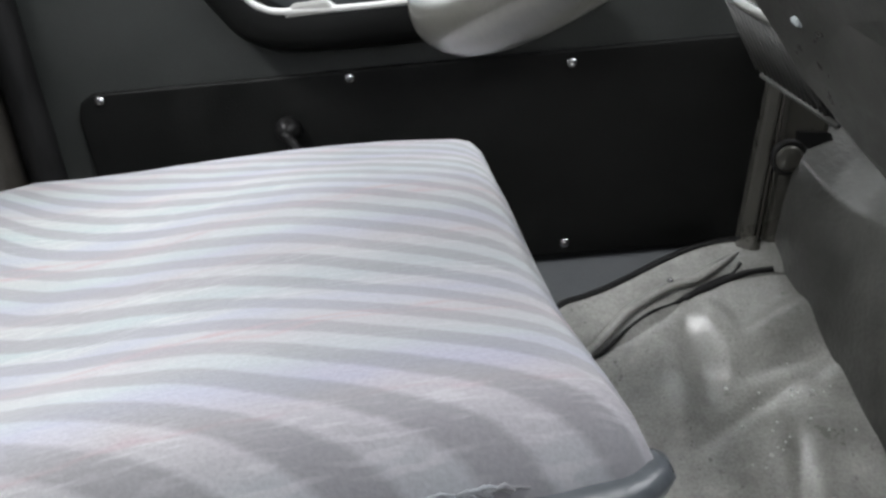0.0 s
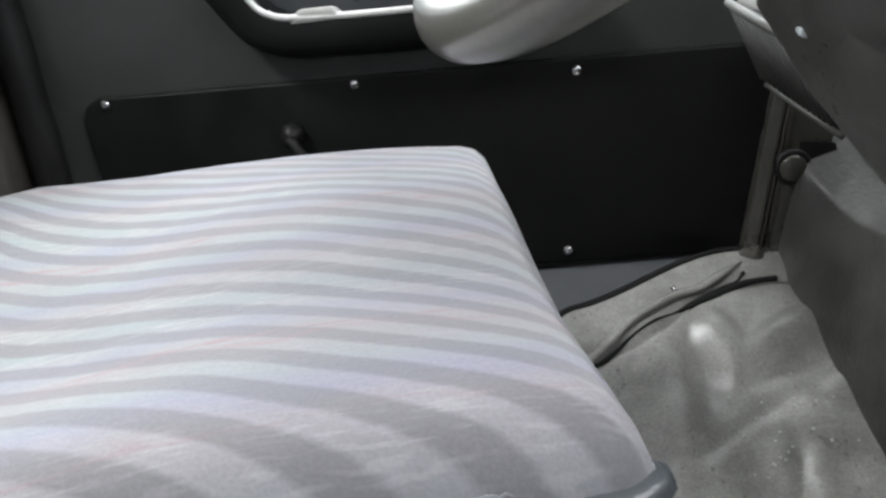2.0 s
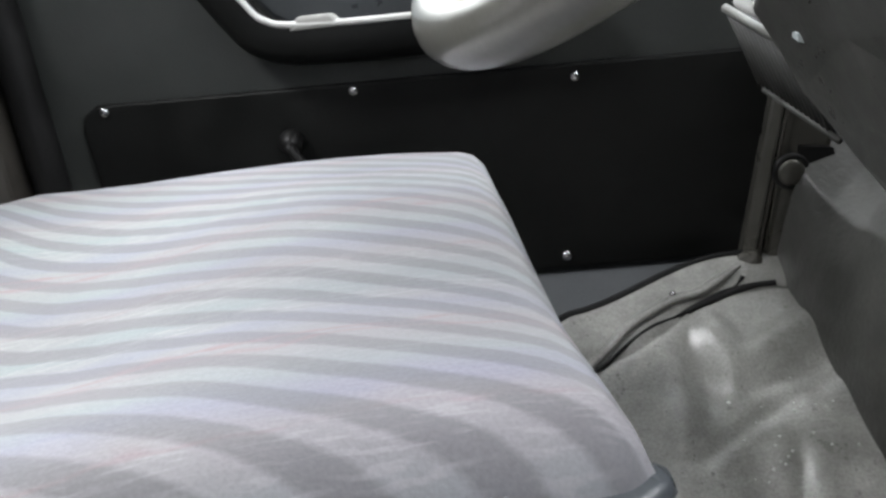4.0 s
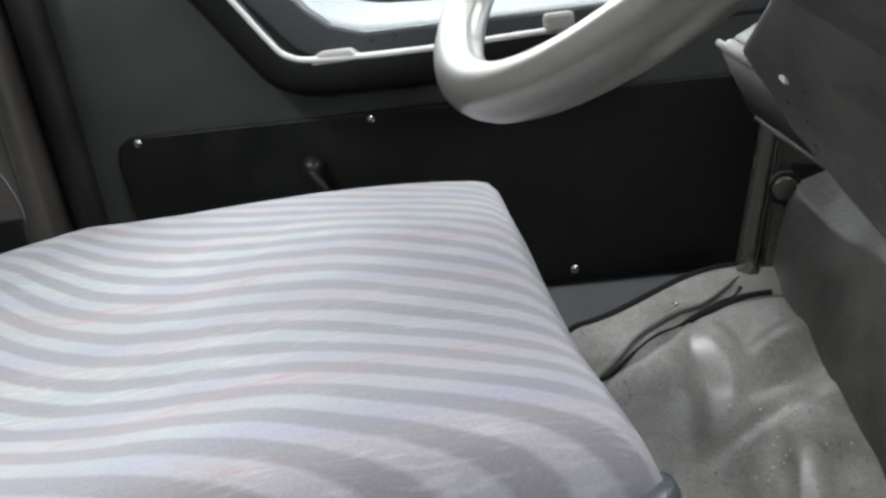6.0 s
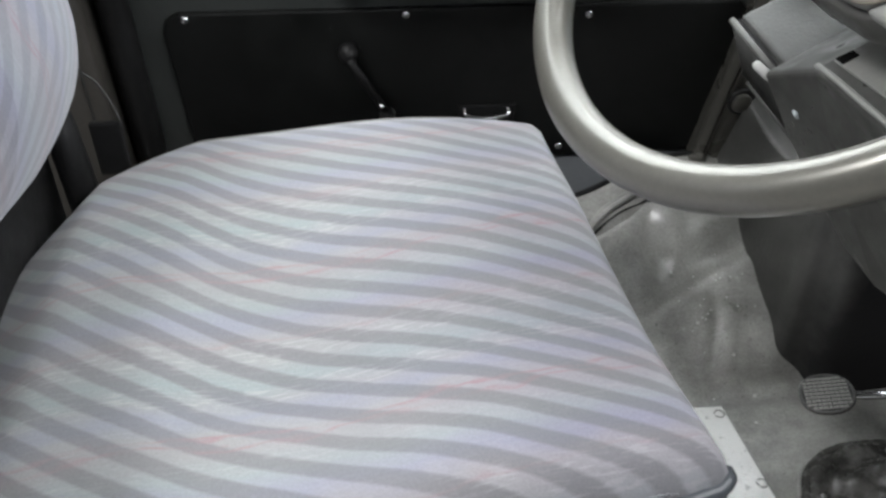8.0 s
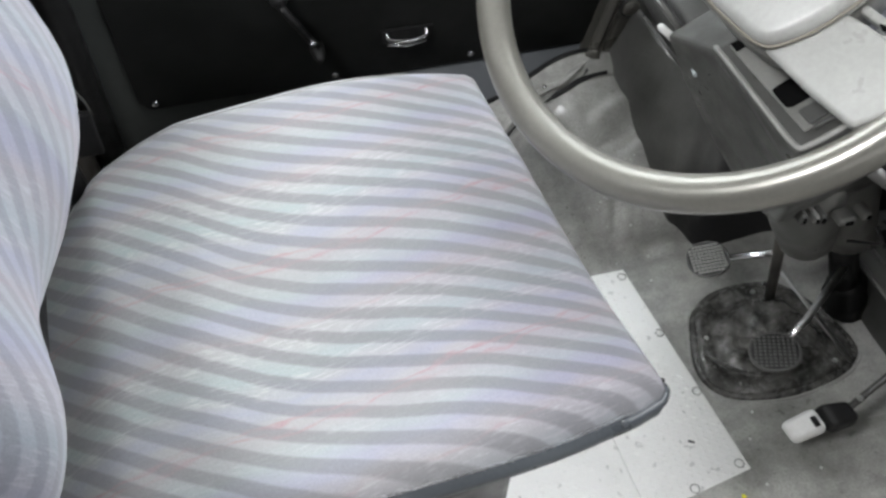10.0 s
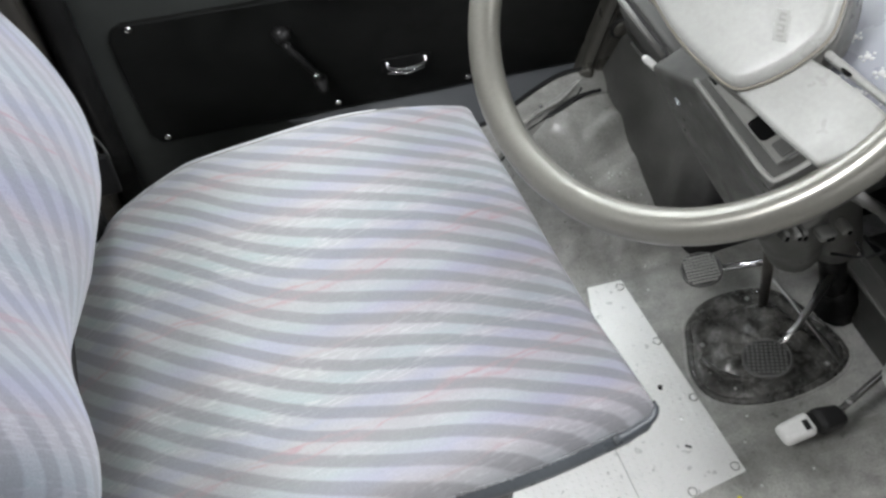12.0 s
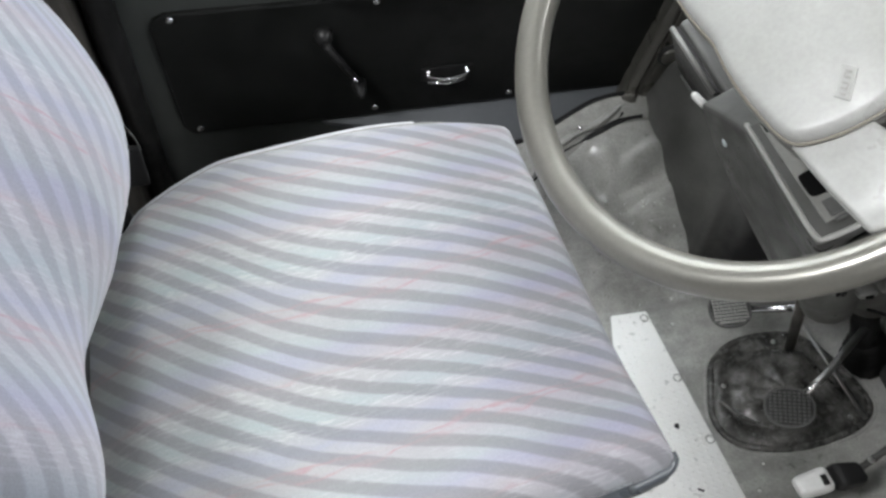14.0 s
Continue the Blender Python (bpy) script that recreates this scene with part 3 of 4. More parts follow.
front_post = thing("pillar_front", (1.03, 1.46, 0.0), "scuffed metal door post with folded flange", "pillar", kind="structure")
part("flange", hexa([(0.966, 1.452, 0.16), (0.978, 1.446, 0.16), (0.982, 1.475, 0.16), (0.972, 1.48, 0.16), (1.014, 1.438, 0.42), (1.025, 1.432, 0.42), (1.03, 1.462, 0.42), (1.02, 1.466, 0.42)]), metal_post, front_post, smooth=False, bevel=0.003)
part("post", hexa([(0.983, 1.448, 0.14), (1.02, 1.442, 0.14), (1.03, 1.5, 0.14), (0.982, 1.5, 0.14), (1.031, 1.434, 0.45), (1.075, 1.43, 0.45), (1.085, 1.49, 0.45), (1.031, 1.49, 0.45)]), metal_post, front_post, smooth=False, bevel=0.005)
part("welt", tube([(0.9815, 1.4445, 0.17), (1.005, 1.4375, 0.3), (1.027, 1.431, 0.42)], 0.0016, 6), pillar_brown, front_post, "brownish seal strip")
bolt = part("bolt", tube([(1.010, 1.448, 0.269), (1.0093, 1.428, 0.2683), (1.0092, 1.426, 0.2682)], [0.0115, 0.0115, 0.009], 18), metal_post, front_post, "grey round bolt head")
part("bolt_ring", tube([(1.010 + 0.0128 * math.cos(a), 1.432, 0.269 + 0.0128 * math.sin(a)) for a in np.linspace(0, 2 * math.pi, 21)[:-1]], 0.0034, 8, closed=True), rubber_black, front_post, "black rubber ring")
part("bolt_bracket", prism([(1.018, 0.290), (1.045, 0.286), (1.052, 0.262), (1.03, 0.262), (1.016, 0.235)], lambda x, z: (x, 1.437, z), lambda x, z: (x, 1.431, z)), rubber_black, front_post, "black bracket", smooth=False)
part("foot_flange", hexa([(0.948, 1.436, 0.150), (0.994, 1.431, 0.150), (0.998, 1.448, 0.152), (0.958, 1.453, 0.152), (0.966, 1.447, 0.194), (0.986, 1.441, 0.198), (0.99, 1.452, 0.2), (0.97, 1.457, 0.196)]), metal_post, front_post, "flared post foot", smooth=False, bevel=0.004)
# A black tube drawn as the shade in the gap between mat and post.
part("post_gap_shade", tube(smooth_path([mat_top(0.905, 1.4125), mat_top(0.92, 1.4155), mat_top(0.935, 1.419), mat_top(0.955, 1.4245), mat_top(0.975, 1.429), mat_top(0.995, 1.429)], 6), [0.002] * 4 + [0.0042] * 27, 8, flat=0.8), rubber_black, front_post, "black bar for the shaded gap at the post's foot")


# ---- bulkhead in front of the pedals ----


FOOT = smooth_path([(1.0, 1.452, 0.175), (1.006, 1.415, 0.155), (1.017, 1.375, 0.118), (1.031, 1.31, 0.066), (1.047, 1.265, 0.03), (1.095, 1.235, 0.0), (1.25, 1.23, 0.0), (1.42, 1.22, 0.0)], 8)
RIDGE = smooth_path([(1.018, 1.43, 0.27), (1.031, 1.395, 0.245), (1.044, 1.365, 0.232), (1.053, 1.325, 0.226), (1.069, 1.285, 0.212), (1.12, 1.255, 0.20), (1.26, 1.245, 0.20), (1.42, 1.235, 0.20)], 8)


def bulkhead_at(u, v):
    """Leathercloth stretched over a box: a steep face, a soft ridge, then a top running forward."""
    n = len(FOOT) - 1
    i = min(n - 1, int(u * n))
    w = u * n - i
    foot, ridge = FOOT[i].lerp(FOOT[i + 1], w), RIDGE[i].lerp(RIDGE[i + 1], w)
    back = ridge + Vector((0.07, 0.035, 0.03))
    far = ridge + Vector((0.30, 0.10, 0.26))
    if v < 0.45:
        p = foot.lerp(ridge, v / 0.45)
        p += Vector((-0.3, -0.5, 0.1)) * (0.014 * math.sin(math.pi * v / 0.45))
    elif v < 0.7:
        a = (v - 0.45) / 0.25
        p = ridge.lerp(back, a) + Vector((0, 0, 0.008)) * math.sin(math.pi * a)
    else:
        p = back.lerp(far, (v - 0.7) / 0.3)
    fold = 0.007 * math.sin(38 * u + 5 * v) * ease(0.35, 0.6, u) * ease(0.9, 0.3, v)
    return p + Vector((-0.5, -0.6, 0.2)) * (0.005 * noise.noise((u * 7, v * 4, 2.0)) + 0.0008 * noise.noise((u * 26, v * 12, 4.0)) + fold)


# The material turns black towards the pedals in place of the shade there.
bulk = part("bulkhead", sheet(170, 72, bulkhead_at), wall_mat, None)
tagged(bulk, "dark leathercloth-covered footwell bulkhead, painted black where the pedal recess is shaded", "wall", kind="structure")
firewall = part("wall_front", box((1.42, -0.8, -0.06), (1.5, 1.56, 0.6)), plastic_dark, None, "dark front bulkhead", smooth=False)
tagged(firewall, kind="structure", category="wall")

# ---- driver's seat ----
seat = thing("driver_seat", (0.5, 1.1, 0.0), "driver's seat in pale grey striped cloth with dark vinyl sides", "seat")
EDGE = [(0.786, 0.908), (0.784, 0.925), (0.779, 0.97), (0.772, 1.03), (0.764, 1.11), (0.758, 1.20), (0.754, 1.262), (0.751, 1.284), (0.739, 1.291), (0.71, 1.299), (0.66, 1.306), (0.60, 1.309), (0.53, 1.303), (0.46, 1.291), (0.40, 1.267), (0.348, 1.23), (0.295, 1.16), (0.262, 1.06), (0.262, 0.97), (0.30, 0.905), (0.46, 0.890), (0.64, 0.884), (0.74, 0.893), (0.768, 0.8985), (0.779, 0.9015)]


def seat_edge():
    return smooth_path([(x, y, 0) for x, y in EDGE + EDGE[:1]], 8)[:-1]


SAT = ((0.30, 0.002), (0.36, 0.0), (0.416, -0.006), (0.458, -0.013), (0.495, -0.016), (0.53, -0.013), (0.564, -0.008), (0.60, -0.002), (0.633, 0.002), (0.665, 0.003), (0.695, 0.003), (0.72, 0.003), (0.76, 0.0))


def sat_in(x):
    """The cushion's profile from back to front: a worn hollow, then a padded ridge."""
    for (xa, za), (xb, zb) in zip(SAT, SAT[1:]):
        if x <= xb:
            return za + (zb - za) * ease(0, 1, (x - xa) / (xb - xa)) if x > xa else za
    return SAT[-1][1]


def seat_z(x, y):
    z = 0.319 + 0.096 * (y - 0.89)
    z += 0.012 * ease(1.02, 0.90, y) - 0.013 * ease(1.12, 1.29, y) - 0.003 * ease(0.61, 0.77, x)
    z += sum(sat_in(x - 0.032 + h) for h in (-0.024, -0.012, 0, 0.012, 0.024)) / 5 * (0.12 + 0.88 * ease(1.27, 1.10, y)) * (0.45 + 0.55 * ease(0.885, 0.98, y))
    z += 0.012 * ease(0.495, 0.395, x) * max(0.0, 1 - ((y - 1.07) / 0.26) ** 2)
    return z - 0.5 * max(0.0, 0.375 - x) - 0.22 * max(0.0, 0.45 - x)


def cushion_mesh():
    """The cushion's padded top: rings from the rim to the middle, softly dented."""
    bm = bmesh.new()
    rim, mid = seat_edge(), Vector((0.55, 1.10, 0))
    rings = []
    for k in range(22):
        t = (k / 21) ** 1.3
        ring = []
        for p in rim:
            q = p.lerp(mid, t * 0.97)
            d = (p - q).length
            crown = 0.018 * (1 - math.exp(-d / 0.007)) + 0.006 * (1 - math.exp(-d / 0.02))
            dent = 0.0012 * noise.noise((q.x * 7, q.y * 7, 0)) + 0.0008 * noise.noise((q.x * 34, q.y * 34, 0))
            ring.append(bm.verts.new((q.x, q.y, seat_z(q.x, q.y) - 0.018 + crown + dent * (1 - math.exp(-d / 0.02)))))
        rings.append(ring)
    n = len(rim)
    for a, b in zip(rings, rings[1:]):
        for i in range(n):
            bm.faces.new((a[i], a[(i + 1) % n], b[(i + 1) % n], b[i]))
    bm.faces.new(rings[-1])
    low = [bm.verts.new((p.x, p.y, seat_z(p.x, p.y) - 0.03)) for p in rim]
    for i in range(n):
        bm.faces.new((low[i], low[(i + 1) % n], rings[0][(i + 1) % n], rings[0][i]))
    bm.faces.new(low[::-1])
    return bm


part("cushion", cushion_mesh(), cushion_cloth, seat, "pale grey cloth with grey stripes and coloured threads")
part("piping", tube([(p.x, p.y, seat_z(p.x, p.y) - 0.0225) for p in seat_edge()[-24:] + seat_edge()[:4]], 0.0055, 8), teal_vinyl, seat, "dark piping")


def border_seam():
    """The sewn line a finger's width inside the cushion's far edge."""
    mid, line = Vector((0.55, 1.10, 0)), []
    for p in seat_edge():
        if p.y > 1.17 and p.x < 0.69:
            d = 0.011
            q = p + (mid - p).normalized() * d
            crown = 0.018 * (1 - math.exp(-d / 0.007)) + 0.006 * (1 - math.exp(-d / 0.02))
            line.append((q.x, q.y, seat_z(q.x, q.y) - 0.0183 + crown))
    return tube(line, 0.0011, 6)


part("border_seam", border_seam(), plastic_grey, seat, "grey sewn seam")
part("welt", tube([(p.x, p.y, seat_z(p.x, p.y) - 0.0165) for p in seat_edge() if p.y > 1.2 and p.x < 0.66], 0.0058, 8), pale_cloth, seat, "pale cloth welt")


def stitching():
    """Ragged stitches where the cloth is sewn to the vinyl."""
    bm = bmesh.new()
    rng = random.Random(4)
    edge = seat_edge()
    for p, q in zip(edge, edge[1:] + edge[:1]):
        for k in range(9 if p.y < 0.93 and p.x < 0.735 else 0):
            a = p.lerp(q, (k + rng.random()) / 5)
            d = (q - p).normalized() * rng.uniform(0.002, 0.005)
            lift = Vector((0, 0, seat_z(a.x, a.y) - 0.0145 + rng.uniform(-0.0015, 0.002)))
            tube([a - d + lift, a + lift + Vector((0, 0, 0.001)), a + d + lift - Vector((0, 0, rng.uniform(0, 0.002)))], rng.uniform(0.0004, 0.0009), 5, bm=bm)
    return bm


stitch_ob = part("stitching", stitching(), cushion_cloth, seat, "ragged pale stitching")
tagged(stitch_ob, kind="stuff")


def skirt_mesh():
    bm = bmesh.new()
    rim, mid = seat_edge(), Vector((0.535, 1.1, 0))
    rings = []
    for drop, pull, bulge in ((0.017, 0.004, 0.0), (0.023, 0.002, 0.006), (0.031, 0.004, 0.007), (0.042, 0.014, 0.002), (0.058, 0.04, 0.0), (0.08, 0.10, 0.0)):
        rings.append([bm.verts.new((p.lerp(mid, pull).x, p.lerp(mid, pull).y - bulge * ease(0.97, 0.91, p.y), seat_z(p.x, p.y) - drop)) for p in rim])
    n = len(rim)
    for a, b in zip(rings, rings[1:]):
        for i in range(n):
            bm.faces.new((a[i], a[(i + 1) % n], b[(i + 1) % n], b[i]))
    bm.faces.new(rings[-1][::-1])
    return bm


part("skirt", skirt_mesh(), teal_vinyl, seat, "dark teal-grey vinyl side")
part("base", box((0.375, 0.95, 0.0), (0.695, 1.26, 0.22)), plastic_dark, seat, "dark seat base", smooth=False, bevel=0.01)


def backrest_front(z):
    """The backrest's front face: x at the height z, with a lumbar swell."""
    line = ((0.345, 0.285), (0.36, 0.308), (0.40, 0.345), (0.435, 0.364), (0.48, 0.378), (0.52, 0.374), (0.55, 0.364), (0.60, 0.339), (0.65, 0.311), (0.73, 0.265), (0.95, 0.15), (1.02, 0.12))
    for (za, xa), (zb, xb) in zip(line, line[1:]):
        if z <= zb:
            return xa + (xb - xa) * max(0.0, (z - za) / (zb - za))
    return line[-1][1]


def backrest_at(u, v):
    """Round-edged backrest: u goes round it, v goes up."""
    z = 0.345 + 0.43 * v
    front = sum(backrest_front(z + h) for h in (-0.016, -0.008, 0, 0.008, 0.016)) / 5
    end = min(1.0, max(0.0, v / 0.11), max(0.0, (1 - v) / 0.13))
    end = math.sqrt(max(0.0, 1 - (1 - end) ** 2)) * 0.5 + 0.5
    a = 2 * math.pi * u
    ca, sa = math.cos(a), math.sin(a)
    sx = math.copysign(abs(ca) ** 0.8, ca)
    sy = math.copysign(abs(sa) ** 0.5, sa)
    deep = 0.062 * end
    y = 1.09 + (0.237 - 0.02 * v) * sy * (0.85 + 0.15 * end)
    hollow = 0.034 * math.exp(-(((y - 1.0) / 0.09) ** 2)) * ease(0.85, 0.6, z) * max(0.0, sx)
    hollow += 0.045 * max(0.0, (y - 1.13) / 0.2) ** 2 * ease(0.40, 0.52, z)
    return (front - 0.038 + deep * sx - hollow, y, z)


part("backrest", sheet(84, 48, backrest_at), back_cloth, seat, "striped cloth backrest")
# Black box added so that the gap below the backrest looks dark.
part("back_gap_filler", box((0.293, 0.90, 0.27), (0.323, 1.28, 0.42)), rubber_black, seat, "black box added to darken the gap under the backrest", smooth=False, bevel=0.006)
part("hinge", tube([(0.353, 1.25, 0.30), (0.338, 1.28, 0.36), (0.323, 1.29, 0.44)], 0.014, 10), rubber_black, seat)

belt = thing("seat_belt", (0.372, 1.31, 0.33), "thin seat belt strands with pale edges beside the seat", "seat belt")
part("anchor", box((0.353, 1.303, 0.30), (0.380, 1.311, 0.352)), rubber_black, belt, "black anchor", smooth=False, bevel=0.002)
part("strand", tube(smooth_path([(0.357, 1.31, 0.398), (0.368, 1.309, 0.388), (0.378, 1.306, 0.366), (0.381, 1.304, 0.35)], 5), 0.0011, 6), plastic_dark, belt, "thin dark strand")

# ---- steering wheel ----
WHEEL = Matrix(((-0.7139, 0.1411, -0.6859, 0.8796), (0.0, -0.9795, -0.2015, 1.1309), (-0.7002, -0.1438, 0.6993, 0.5706), (0, 0, 0, 1)))
wheel = thing("steering_wheel", (0.8796, 1.1309, 0.5706), "grey plastic steering wheel with pale horn pad", "steering wheel")


def in_wheel(u, v, w=0.0):
    """A place on the hub: u towards the driver, v across, w up from the rim's plane."""
    return WHEEL @ Vector((0.0355 + (u - 0.1135) * 0.78, 0.79 * v, 0.8 * w))


RADIUS = 0.2008


def rim_mesh():
    """A round bar bent to a ring, with finger dents on the under side."""
    bm = bmesh.new()
    rings = []
    for i in range(128):
        a = i * 2 * math.pi / 128
        ring = []
        for k in range(20):
            b = k * 2 * math.pi / 20
            r = 0.0149
            ring.append(bm.verts.new(WHEEL @ Vector(((RADIUS + r * math.cos(b)) * math.cos(a), (RADIUS + r * math.cos(b)) * math.sin(a), r * math.sin(b)))))
        rings.append(ring)
    for i in range(128):
        p, q = rings[i], rings[(i + 1) % 128]
        for k in range(20):
            bm.faces.new((p[k], p[(k + 1) % 20], q[(k + 1) % 20], q[k]))
    return bm


part("rim", rim_mesh(), rim_grey, wheel, "thick worn grey rim")


def wheel_prism(outline, low, high):
    return prism(outline, lambda u, v: in_wheel(u, v, low), lambda u, v: in_wheel(u, v, high))


def rounded(points, steps=5):
    return [(p.x, p.y) for p in smooth_path([(x, y, 0) for x, y in points + points[:1]], steps)[:-1]]


PAD_HALF = [(0.115, 0.0), (0.119, 0.035), (0.119, 0.068), (0.116, 0.096), (0.113, 0.116), (0.107, 0.13), (0.094, 0.1385), (0.071, 0.146), (0.046, 0.1495), (0.024, 0.149), (0.006, 0.14), (-0.02, 0.118), (-0.06, 0.07)]
PAD = PAD_HALF + [(-0.075, 0.0)] + [(u, -v) for u, v in PAD_HALF[:0:-1]]
pad = part("horn_pad", wheel_prism(rounded(PAD), -0.01, 0.028), pad_grey, wheel, "pale grey moulded horn pad", bevel=0.008, segments=3)


def on_badge(a, b):
    """A place on the small raised badge: a across it, b along it."""
    u = 0.044 - 0.008 * a + 0.014 * b
    v = 0.106 + 0.012 * a + 0.014 * b
    return (u, v)


def badge_prism(a0, a1, b0, b1, low, high):
    return wheel_prism([on_badge(a, b) for a, b in ((a0, b0), (a1, b0), (a1, b1), (a0, b1))], low, high)


badge = part("badge", badge_prism(0, 1, -0.5, 1, 0.0275, 0.0292), pad_grey, pad, "small raised badge", smooth=False, bevel=0.0008)
for a0, a1, b0, b1 in ((0.3, 0.72, -0.3, -0.2), (0.3, 0.72, -0.02, 0.08), (0.3, 0.4, -0.3, 0.08), (0.25, 0.75, 0.25, 0.34), (0.62, 0.72, 0.25, 0.62), (0.3, 0.72, 0.5, 0.6), (0.3, 0.7, 0.76, 0.85)):
    part("raised_mark", badge_prism(a0, a1, b0, b1, 0.0288, 0.0302), plastic_grey, badge, smooth=False)
part("pad_seam", tube([in_wheel(u, v, 0.016) for u, v in rounded([(0.02 + (u - 0.02) * 1.01, v * 1.007) for u, v in PAD])], 0.0014, 6, closed=True), seam_brown, pad, "brownish moulded seam")
part("pad_skirt", wheel_prism(rounded([(0.02 + (u - 0.02) * 1.05, v * 1.03) for u, v in PAD]), -0.035, 0.004), spoke_brown, wheel, "darker skirt under the pad", bevel=0.004)
for s in (1, -1):
    spoke = part("spoke", wheel_prism([(0.112, s * 0.127), (0.098, s * 0.134), (0.086, s * 0.1375), (0.068, s * 0.1405), (0.05, s * 0.1415), (0.044, s * 0.15), (0.038, s * 0.171), (0.031, s * 0.212), (0.028, s * 0.236), (0.056, s * 0.25), (0.099, s * 0.234), (0.107, s * 0.185)], -0.004, 0.012), pad_grey, wheel, "pale grey spoke cover", smooth=False, bevel=0.004, segments=3)
    edge_strip = part("spoke_edge", wheel_prism([(0.036, s * 0.147), (0.028, s * 0.143), (0.018, s * 0.222), (0.024, s * 0.228)], -0.012, 0.003), pad_grey, spoke, "pale edge strip", smooth=False, bevel=0.002)
    part("oval_hole", wheel_prism(rounded([(0.031, s * 0.172), (0.0285, s * 0.176), (0.0275, s * 0.184), (0.030, s * 0.184), (0.0325, s * 0.178)], 3), 0.001, 0.0036), hole_black, edge_strip, smooth=False)

# ---- steering column, dashboard ----
column = thing("steering_column", (1.1, 1.1, 0.1), "grey plastic steering column shroud", "column")
part("shroud", tube([in_wheel(0, 0, -0.03), in_wheel(0, 0, -0.1), (1.06, 1.12, 0.44), (1.11, 1.10, 0.24), (1.15, 1.10, 0.17)], [0.05, 0.045, 0.04, 0.036, 0.03], 18), column_grey, column, "mid grey shroud")
part("shaft", tube([(1.14, 1.10, 0.18), (1.205, 1.096, 0.03)], 0.017, 12), rubber_black, column)
part("gaiter", tube([(1.19, 1.096, 0.07), (1.195, 1.096, 0.06), (1.2, 1.096, 0.05), (1.205, 1.096, 0.035), (1.21, 1.096, 0.02), (1.212, 1.096, 0.0)], [0.016, 0.024, 0.02, 0.028, 0.024, 0.032], 16), rubber_black, column, "black ribbed gaiter")

dash = thing("dashboard", (1.1, 1.2, 0.2), "dark grey dashboard with vents and recessed dial", "dashboard")
part("knee_panel", hexa([(0.982, 1.19, 0.335), (0.957, 1.318, 0.365), (1.25, 1.345, 0.375), (1.25, 1.19, 0.345), (0.955, 1.20, 0.39), (0.931, 1.318, 0.418), (1.25, 1.345, 0.56), (1.25, 1.20, 0.58)]), plastic_dark, dash, smooth=False, bevel=0.006, segments=3)
# Unseen slab across the cab, added to shade the footwell.
part("footwell_light_blocker", hexa([(1.10, -0.75, 0.37), (1.10, 1.33, 0.37), (1.42, 1.40, 0.34), (1.42, -0.75, 0.34), (1.08, -0.75, 0.42), (1.08, 1.33, 0.42), (1.42, 1.40, 0.62), (1.42, -0.75, 0.62)]), rubber_black, dash, "unseen black slab added to keep light out of the footwell", smooth=False, bevel=0.006)


def near_face(x, z):
    """The cowl's near face, undercut below its top edge: y at a place."""
    return 0.983 + 0.27 * (0.474 + 0.6 * (x - 0.888) - z)


def cowl_mesh():
    """The moulded box round the column: three sections from the door towards the middle of the cab."""
    sections = (
        ((0.902, 1.197, 0.420), (0.926, 1.178, 0.374), (0.945, 1.15, 0.335), (0.966, 1.12, 0.30), (1.2, 1.17, 0.30), (1.2, 1.197, 0.585)),
        ((0.900, 1.122, 0.458), (0.922, 1.115, 0.405), (0.941, 1.095, 0.355), (0.964, 1.07, 0.30), (1.2, 1.1, 0.30), (1.2, 1.122, 0.625)),
        tuple((x, near_face(x, z), z) for x, z in ((0.888, 0.474), (0.928, 0.412), (0.953, 0.366), (0.973, 0.30), (1.2, 0.30), (1.2, 0.661))),
    )
    bm = bmesh.new()
    rings = [[bm.verts.new(p) for p in line] for line in sections]
    for p, q in zip(rings, rings[1:]):
        for k in range(6):
            bm.faces.new((p[k], p[(k + 1) % 6], q[(k + 1) % 6], q[k]))
    bm.faces.new(rings[0][::-1])
    bm.faces.new(rings[-1])
    return bm


cowl = part("column_cowl", cowl_mesh(), dash_dark, dash, "dark moulded cowl round the column", smooth=False, bevel=0.005, segments=3)


def on_cowl(x, y, h=0.0):
    """A point on the cowl's sloping top."""
    x -= 0.008
    return Vector((x - 0.5 * h, y, 0.474 - 0.115 * (y - 0.983) + 0.6 * (x - 0.888 - 0.0863 * (y - 0.983)) + 0.85 * h))


def cowl_patch(corners, low, high):
    return prism(corners, lambda x, y: on_cowl(x, y, low), lambda x, y: on_cowl(x, y, high))


part("cowl_lip", tube(smooth_path([on_cowl(0.912, 1.128, -0.002), on_cowl(0.908, 1.09, 0.001), on_cowl(0.902, 1.03, 0.001), on_cowl(0.899, 0.992, 0.001), on_cowl(0.906, 0.985, 0.001), on_cowl(0.94, 0.9845, 0.001), on_cowl(1.06, 0.9845, 0.001)], 4), 0.0026, 8, flat=0.8), plastic_grey, cowl, "pale raised lip")
part("inner_lip", tube(smooth_path([on_cowl(0.956, 1.118, 0.001), on_cowl(0.952, 1.06, 0.001), on_cowl(0.947, 1.01, 0.001), on_cowl(0.942, 1.0, 0.001), on_cowl(0.93, 0.997, 0.001), on_cowl(0.915, 0.997, 0.001)], 4), 0.0022, 8), plastic_dark, cowl, "dark moulded line")
part("top_plate", cowl_patch([(0.909, 0.998), (0.918, 1.118), (0.95, 1.118), (0.941, 0.998)], 0.0, 0.002), strip_grey, cowl, "paler moulded strip", smooth=False, bevel=0.0008)
